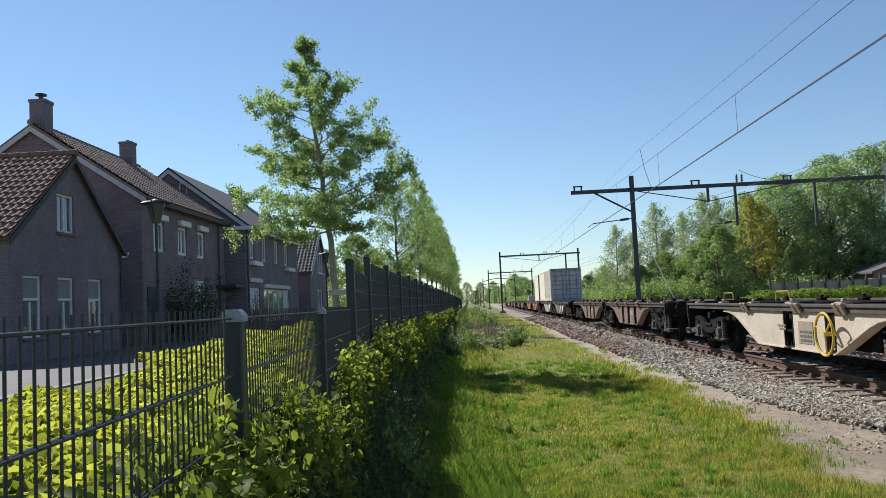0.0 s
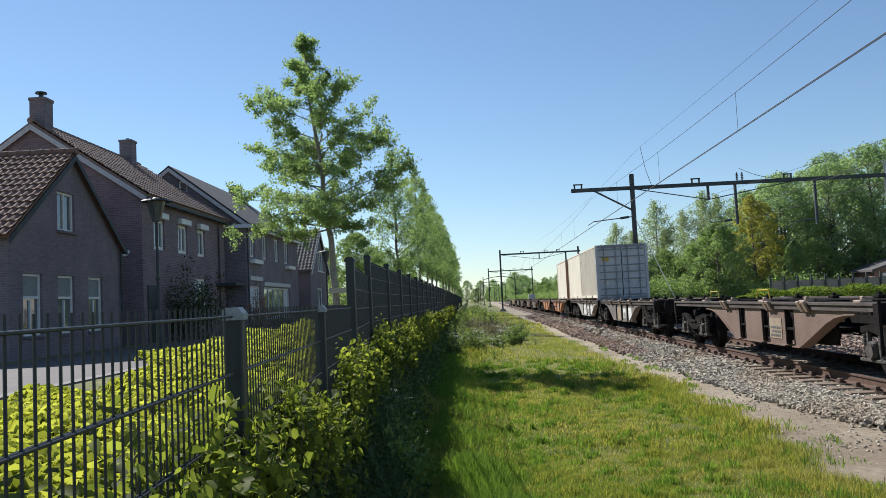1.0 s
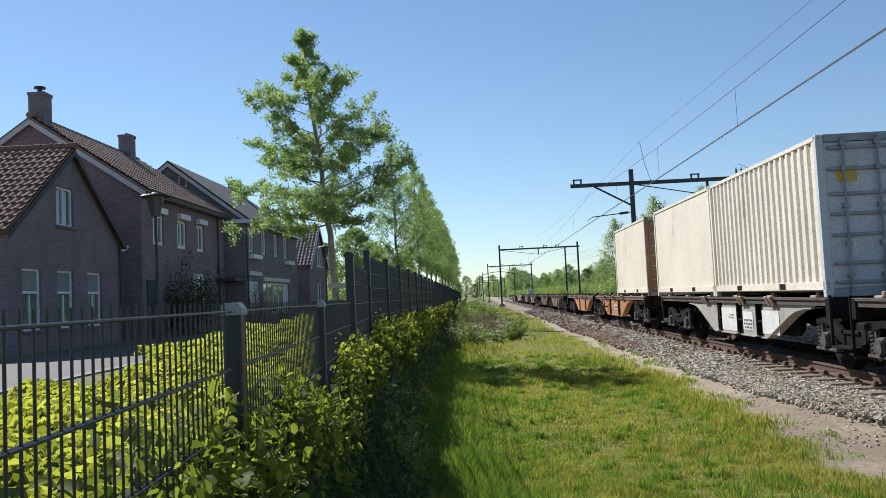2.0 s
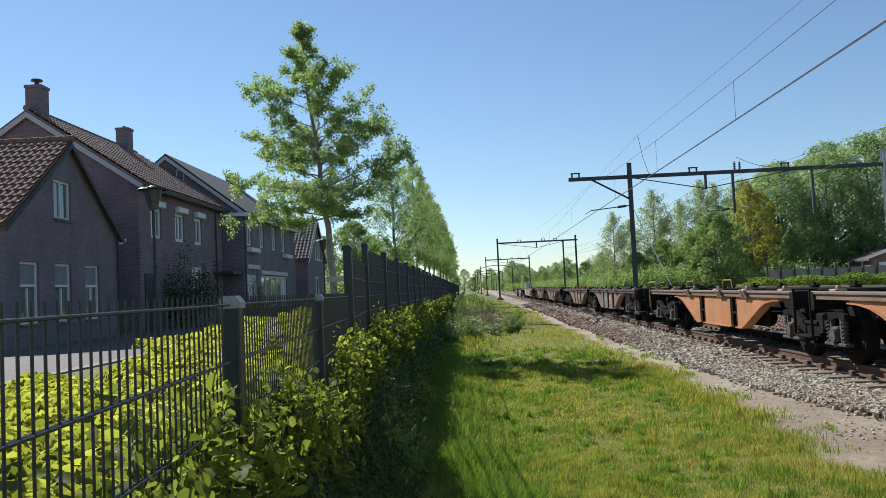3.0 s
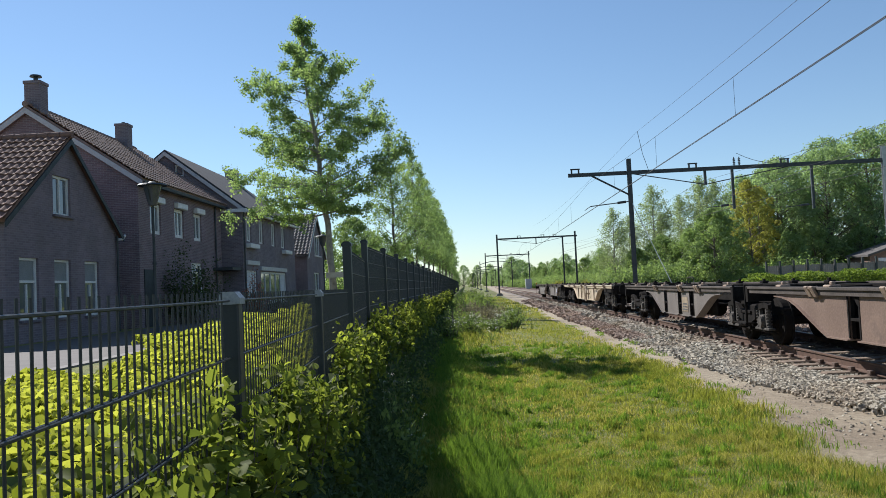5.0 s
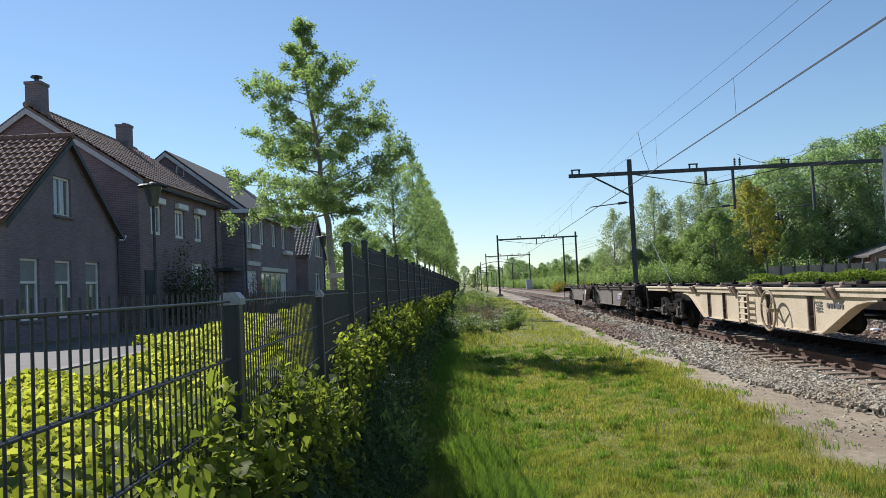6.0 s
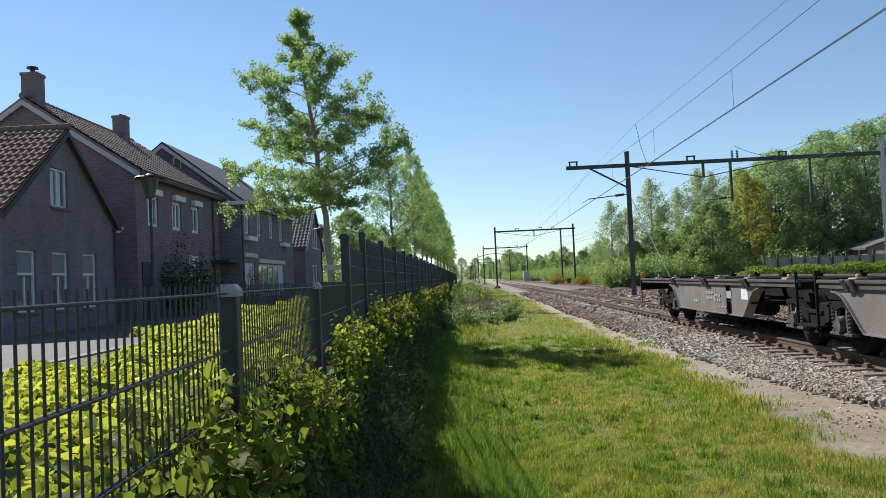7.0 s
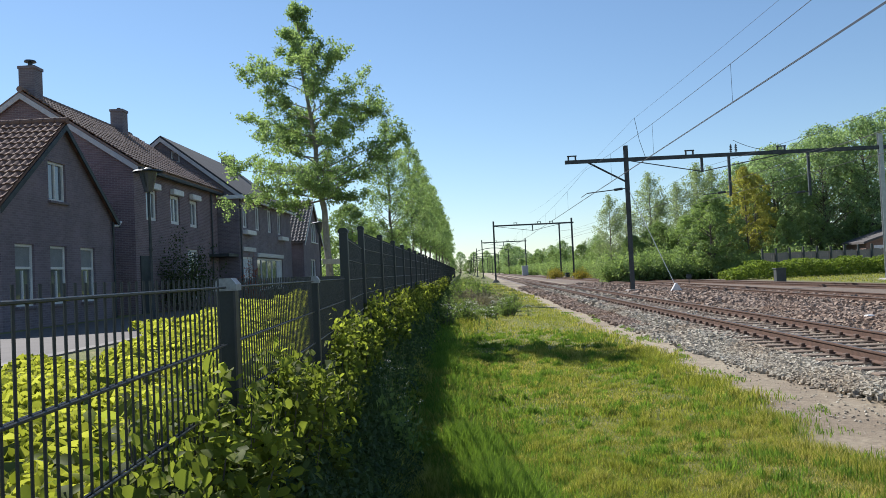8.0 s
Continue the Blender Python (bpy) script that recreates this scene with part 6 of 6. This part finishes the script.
def articulated(label, first, second, s0, length=25.2, style="plain", locks=None, seed=1):
    w = tagged(empty("container_wagon"), label, "freight wagon", group="freight train")
    rng = np.random.default_rng(seed)
    k = length / 25.2
    P, Q = PAINT[first], PAINT[second]
    sill = PAINT["brown"] if first == "rust" else SILL
    b = (5.3 * k, 8.75 * k, 15.9 * k, 19.35 * k)
    g1 = [(b[0] + 0.2, b[0] + 0.54), (b[0] + 1.5, b[0] + 1.82), (b[0] + 2.7, b[0] + 3.02)]
    g2 = [(b[2] + 0.3, b[2] + 0.64), (b[2] + 1.55, b[2] + 1.86), (b[3] - 0.5, b[3] - 0.2)]
    if style == "two":
        g1, g2 = [(b[0] + 0.5, b[0] + 0.95), (b[1] - 0.75, b[1] - 0.35)], [(b[2] + 0.4, b[2] + 0.75), (b[3] - 0.6, b[3] - 0.25)]
    if style == "yellow":
        g1, g2 = [(b[0] + 0.05, b[0] + 0.33), (b[0] + 1.75, b[0] + 2.12)], [(b[2] + 0.05, b[2] + 0.33), (b[2] + 1.75, b[2] + 2.12)]
    fa = wagon_frame(w, 0.5, 12.15 * k, b[0], b[1], P, 2.2, g1, sill)
    fb = wagon_frame(w, 12.95 * k, length - 0.5, b[2], b[3], Q, 2.2, g2, sill)
    for y in (1.95 * k, 12.55 * k, length - 1.95 * k):
        bogie(w, y)
    end_gear(w, 0.5, 1), end_gear(w, length - 0.5, -1)
    lock_mat = locks or LOCKS
    brackets(fa, (b[0] - 0.6, b[0] + 1.6, b[1] + 0.4), lock_mat)
    brackets(fb, (b[2] - 0.4, b[2] + 1.3, b[3] + 0.6), lock_mat)
    if style == "two":
        handwheel(fa, b[1] + 0.12, 0.7, STEEL, 0.33)
    elif style == "yellow":
        handwheel(fb, b[2] - 0.05, 0.7, YELLOW, 0.33)
    deck_rail(w, 0.9, STEEL if style == "two" else YELLOW), deck_rail(w, length - 2.0, STEEL if style == "plain" else YELLOW)
    bm = fresh()
    box(bm, -0.3, 0.3, 11.9 * k, 13.2 * k, 0.75, 1.05, bevel=0.03)
    for y in (12.1 * k, 13.0 * k):
        box(bm, -1.25, 1.25, y - 0.06, y + 0.06, 0.85, 1.15)
    part("articulation_joint", bm, GRIME, w)
    bm = fresh()
    for y in (12.2 * k, 12.9 * k):
        rod(bm, (-1.24, y, 0.42), (-1.24, y, 1.2), 0.025, seg=6)
    box(bm, -1.27, -1.0, 12.2 * k, 12.9 * k, 0.4, 0.43)
    part("joint_step", bm, GRIME, w)
    for y, f in ((b[0] + 0.75, fa), (b[2] + 0.85, fb)):
        if style != "two":
            plate(f, y, y + 0.62, 0.48, 0.86, PALE if seed == 3 else OCHRE)
            scribble(f, y + 0.06, y + 0.56, 0.5, 0.72, 3, DARKBAR, rng)
        if seed in (1, 3, 5):
            scribble(f, y + 1.2, y + 1.6, 0.68, 0.8, 2, OCHRE, rng)
    return w, s0, fa, fb, b


U1 = articulated("dirty white articulated container wagon, empty", "white", "white", -3.1, style="yellow", seed=1)
U2 = articulated("faded brown articulated container wagon, empty", "brown", "brown", 23.65, style="rails", locks=LOCKS, seed=2)
U3 = articulated("grimy grey articulated wagon carrying cream containers", "grey", "pale", 50.5, style="rails", locks=LOCKS, seed=3)
U4 = articulated("rust orange articulated container wagon, half loaded", "rust", "rust", 77.2, style="two", seed=4)
U5 = articulated("grimy brown articulated container wagon, empty", "brown", "brown", 103.8, seed=5)
U6 = articulated("grimy grey articulated container wagon, empty", "brown", "grey", 130.1, 27.2, locks=LOCKS, seed=6)


def last_wagon():
    w = tagged(empty("container_wagon"), "grimy grey articulated container wagon closing the train, empty", "freight wagon", group="freight train")
    P, b, length = PAINT["grey"], (3.9, 9.1, 14.3, 19.55), 24.95
    fa = wagon_frame(w, 0.5, 10.6, b[0], b[1], P, 1.0, [(b[0] + 1.9, b[0] + 2.1)], SILL, deep=0.4)
    fb = wagon_frame(w, 11.3, length - 0.5, b[2], b[3], P, 1.0, [(b[2] + 0.9, b[2] + 1.15)], SILL, deep=0.4)
    for y in (1.75, 10.95, 21.25):
        bogie(w, y)
    end_gear(w, 0.5, 1), end_gear(w, length - 0.5, -1)
    brackets(fa, (b[0] - 0.4, b[0] + 2.6, b[1] + 0.3), STEEL)
    brackets(fb, (b[2] - 0.3, b[2] + 2.6, b[3] + 0.4), STEEL)
    bm = fresh()
    box(bm, -0.3, 0.3, 10.3, 11.6, 0.75, 1.05, bevel=0.03)
    part("articulation_joint", bm, GRIME, w)
    bm = fresh()
    for y in (10.55, 11.35):
        rod(bm, (-1.24, y, 0.42), (-1.24, y, 1.3), 0.025, seg=6)
    box(bm, -1.27, -1.0, 10.55, 11.35, 0.4, 0.43)
    part("joint_step", bm, GRIME, w)
    rng = np.random.default_rng(77)
    scribble(fb, b[2] + 1.6, b[2] + 2.1, 0.62, 0.85, 2, CHALK, rng)
    scribble(fb, b[2] + 3.4, b[2] + 3.9, 0.55, 0.7, 1, CHALK, rng)
    return w, 179.8, fa, fb, b


U7 = last_wagon()
TRAIN = [u[:2] for u in (U1, U2, U3, U4, U5, U6, U7)]


def wagon_details():
    rng = np.random.default_rng(40)
    # white patches and papers on the grey wagon under the containers
    fa, fb, b = U3[2:]
    plate(fa, b[0] - 0.45, b[0] + 0.2, 0.42, 0.9, PALE)
    plate(fa, b[0] + 1.82, b[0] + 2.7, 0.4, 0.9, OCHRE)
    plate(fb, b[2] - 0.6, b[2] + 0.3, 0.45, 0.9, PALE)
    plate(fb, b[2] + 1.9, b[3] - 0.5, 0.42, 0.92, PALE)
    # the white maker's board of the rust wagon, drawn as plain bars
    fa, fb, b = U4[2:]
    plate(fa, b[0] + 1.15, b[0] + 1.85, 0.62, 0.8, PALE)
    scribble(fa, b[0] + 1.2, b[0] + 1.82, 0.63, 0.8, 1, DARKBAR, rng)
    bm = fresh()
    hoop = [(-1.27, 24.55, 0.62), (-1.27, 24.55, 1.4), (-1.27, 23.6, 1.4), (-1.27, 23.6, 1.15)]
    for p, q in zip(hoop, hoop[1:]):
        rod(bm, p, q, 0.02, seg=6)
    part("side_handrail", bm, OLDYELLOW, U4[0], "faded yellow tube handrail")
    # sooty grey panels on the brown wagon
    fa, fb, b = U5[2:]
    plate(fa, b[0] + 1.82, b[0] + 2.7, 0.44, 1.0, PAINT["dark"])
    plate(fa, b[0] + 3.02, b[1] + 0.15, 0.44, 1.0, PAINT["dark"])
    # blue and white boards on the last wagon
    fa, fb, b = U7[2:]
    scribble(fa, b[0] - 0.3, b[0] + 0.2, 0.8, 0.92, 1, PALE, rng)
    plate(fa, b[0] + 0.1, b[0] + 0.7, 0.6, 0.9, BLUE)
    scribble(fa, b[0] + 0.15, b[0] + 0.65, 0.64, 0.88, 3, PALE, rng)
    plate(fb, b[2] - 0.25, b[2] + 0.15, 0.74, 0.95, PALE)
    scribble(fb, b[2] + 2.0, b[2] + 2.7, 0.66, 0.9, 2, CHALK, rng)
    scribble(fb, b[2] + 1.2, b[2] + 1.7, 0.5, 0.58, 1, CHALK, rng)
    plate(fb, b[2] + 0.8, b[2] + 1.15, 0.74, 0.9, CHALK)
    w = U7[0]
    bm = fresh()
    rod(bm, (-1.15, 24.42, 1.1), (-1.15, 24.42, 1.3), 0.05, seg=10)
    box(bm, -1.22, -1.08, 24.36, 24.48, 1.2, 1.36, bevel=0.03)
    part("tail_lamp", bm, ORANGE, w, "orange tail lamp on a short stem")


ORANGE = surface("orange_lamp_paint", (0.5, 0.2, 0.02), (0.62, 0.27, 0.03), 4, 0.5, grain=50)
OLDYELLOW = surface("faded_yellow_green_paint", (0.2, 0.17, 0.04), (0.34, 0.29, 0.08), 5, 0.6)
BLUE = surface("faded_blue_board", (0.07, 0.08, 0.2), (0.11, 0.12, 0.28), 4, 0.6)
wagon_details()


def beige_wagon():
    w = tagged(empty("container_wagon"), "beige four-axle container wagon, empty", "freight wagon", group="freight train")
    P = PAINT["beige"]
    b0, b1 = 5.9, 12.7
    gaps = [(b0 + v, b0 + v + 0.22) for v in (0.35, 2.3, 3.6, 5.1, 6.3)]
    left = wagon_frame(w, 0.5, 19.2, b0, b1, P, 1.9, gaps, P, deep=0.44, rib_paint=PAINT["brown"])
    for y in (2.1, 16.5):
        bogie(w, y)
    end_gear(w, 0.5, 1), end_gear(w, 19.2, -1)
    brackets(left, (2.6, 5.4, 8.6, 10.2, 13.4, 16.0), LOCKS)
    handwheel(left, b0 + 1.9, 0.74, OCHRE, 0.36)
    rng = np.random.default_rng(12)
    scribble(left, b0 - 0.75, b0 - 0.1, 0.82, 0.95, 1, DARKBAR, rng)
    scribble(left, b0 + 0.0, b0 + 0.3, 0.76, 0.95, 4, DARKBAR, rng)
    bm = fresh()
    for z in np.arange(0.5, 1.0, 0.12):
        rod(bm, (-1.28, 9.2, z), (-1.28, 9.75, z), 0.018, seg=6)
    for y in (9.2, 9.75):
        rod(bm, (-1.28, y, 0.42), (-1.28, y, 1.05), 0.018, seg=6)
    part("ladder", bm, P, left)
    return w, 159.2


TRAIN.append(beige_wagon())


def container(s0, length, label, ribbed, body_mat, end_mat):
    """A box container: corner posts, rails, ribbed or smooth sides, two doors with lock rods."""
    c = tagged(empty("shipping_container"), label, "container", group="containers on the train")
    H, W = 2.59, 1.219
    bm = fresh()
    box(bm, -W + 0.05, W - 0.05, 0.1, length - 0.1, H - 0.05, H - 0.02)
    box(bm, -W + 0.06, W - 0.06, 0.1, length - 0.1, 0.1, 0.16)
    box(bm, -W + 0.06, W - 0.06, length - 0.12, length - 0.08, 0.1, H - 0.05)
    body = part("body", bm, body_mat, c)
    for sx in (-1, 1):
        bm = fresh()
        pts, y = [], 0.12
        if ribbed:
            while y < length - 0.3:
                pts += [(0.0, y), (0.0, y + 0.09), (0.036, y + 0.14), (0.036, y + 0.23)]
                y += 0.28
            pts.append((0.0, length - 0.12))
        else:
            pts = [(0.01, 0.12), (0.01, length - 0.12)]
        lo = [bm.verts.new((sx * (W - 0.012 - p), q, 0.15)) for p, q in pts]
        hi = [bm.verts.new((sx * (W - 0.012 - p), q, H - 0.06)) for p, q in pts]
        for i in range(len(pts) - 1):
            bm.faces.new((lo[i], lo[i + 1], hi[i + 1], hi[i]))
        part("side_panel", bm, body_mat, c)
        bm = fresh()
        w = (min(sx * (W - 0.06), sx * W), max(sx * (W - 0.06), sx * W))
        box(bm, *w, 0, length, 0.12, 0.25)
        box(bm, *w, 0, length, H - 0.08, H - 0.015)
        part("side_rail", bm, body_mat, c)
        for y0 in (0.0, length - 0.12):
            bm = fresh()
            box(bm, min(sx * (W - 0.12), sx * W), max(sx * (W - 0.12), sx * W), y0, y0 + 0.12, 0.0, H, bevel=0.01)
            part("corner_post", bm, body_mat if y0 else end_mat, c)
        for y0 in (length * 0.28, length * 0.68):
            bm = fresh()
            box(bm, min(sx * (W - 0.05), sx * (W + 0.002)), max(sx * (W - 0.05), sx * (W + 0.002)), y0, y0 + 0.3, 0.13, 0.235)
            part("fork_pocket", bm, GRIME, c)
    for z0, z1 in ((0.0, 0.13), (H - 0.12, H)):
        bm = fresh()
        box(bm, -W + 0.12, W - 0.12, 0.0, 0.1, z0, z1)
        part("end_beam", bm, DARKSTEEL, c)
    for sx in (-1, 1):
        bm = fresh()
        a, b = sorted((sx * 0.02, sx * 1.09))
        box(bm, a, b, 0.03, 0.07, 0.14, H - 0.13)
        d = part("door", bm, end_mat, c)
        for z in (0.2, 0.5, 0.95, 1.28, 1.6, 2.0, 2.34):
            bm = fresh()
            box(bm, a + 0.04, b - 0.04, -0.012, 0.03, z, z + 0.055, bevel=0.008)
            part("door_bar", bm, DARKSTEEL, d)
        for x in (0.28, 0.82):
            bm = fresh()
            rod(bm, (sx * x, -0.03, 0.06), (sx * x, -0.03, H - 0.05), 0.022, seg=8)
            for z in (0.3, 0.8, 1.4, 2.0, 2.4):
                box(bm, sx * x - 0.045, sx * x + 0.045, -0.055, 0.03, z, z + 0.07)
            rod(bm, (sx * x, -0.015, 0.78 + x * 0.2), (sx * (x - 0.22), -0.03, 0.8 + x * 0.2), 0.014, seg=6)
            part("lock_rod", bm, DARKSTEEL, d)
    rng = np.random.default_rng(int(s0))
    bm = fresh()
    for r in range(2):
        for q in range(5):
            box(bm, 0.42 + q * 0.09, 0.48 + q * 0.09, 0.024, 0.028, 2.12 - r * 0.13, 2.21 - r * 0.13)
    tagged(part("marking_bars", bm, PALE, c), kind="stuff")
    bm = fresh()
    box(bm, -0.92, -0.6, 0.024, 0.028, 1.82, 2.08)
    part("yellow_sticker", bm, YELLOW, c)
    bm = fresh()
    box(bm, -0.85, -0.66, 0.024, 0.028, 0.66, 0.92)
    part("sticker", bm, PALE, c)
    return c, s0


DARKSTEEL = surface("grey_lock_steel", (0.2, 0.21, 0.23), (0.33, 0.34, 0.36), 4, 0.6, 0.2)
LOADS = [container(63.55, 6.06, "cream ribbed shipping container with grey double doors", True, BOX, BOXEND),
         container(69.66, 6.06, "cream smooth-sided shipping container", False, BOX, BOX),
         container(77.15, 6.06, "cream smooth shipping container with a rusty end", False, BOX, RUSTBOX)]


def motions():
    for things, z in ((TRAIN, 0.0), (LOADS, 1.165)):
        for ob, s in things:
            walk(ob, [(t, TRACK @ pose(0, s - V * t, z)) for t in (0.0, 2.0, 4.0, 6.0, 8.0)])


motions()
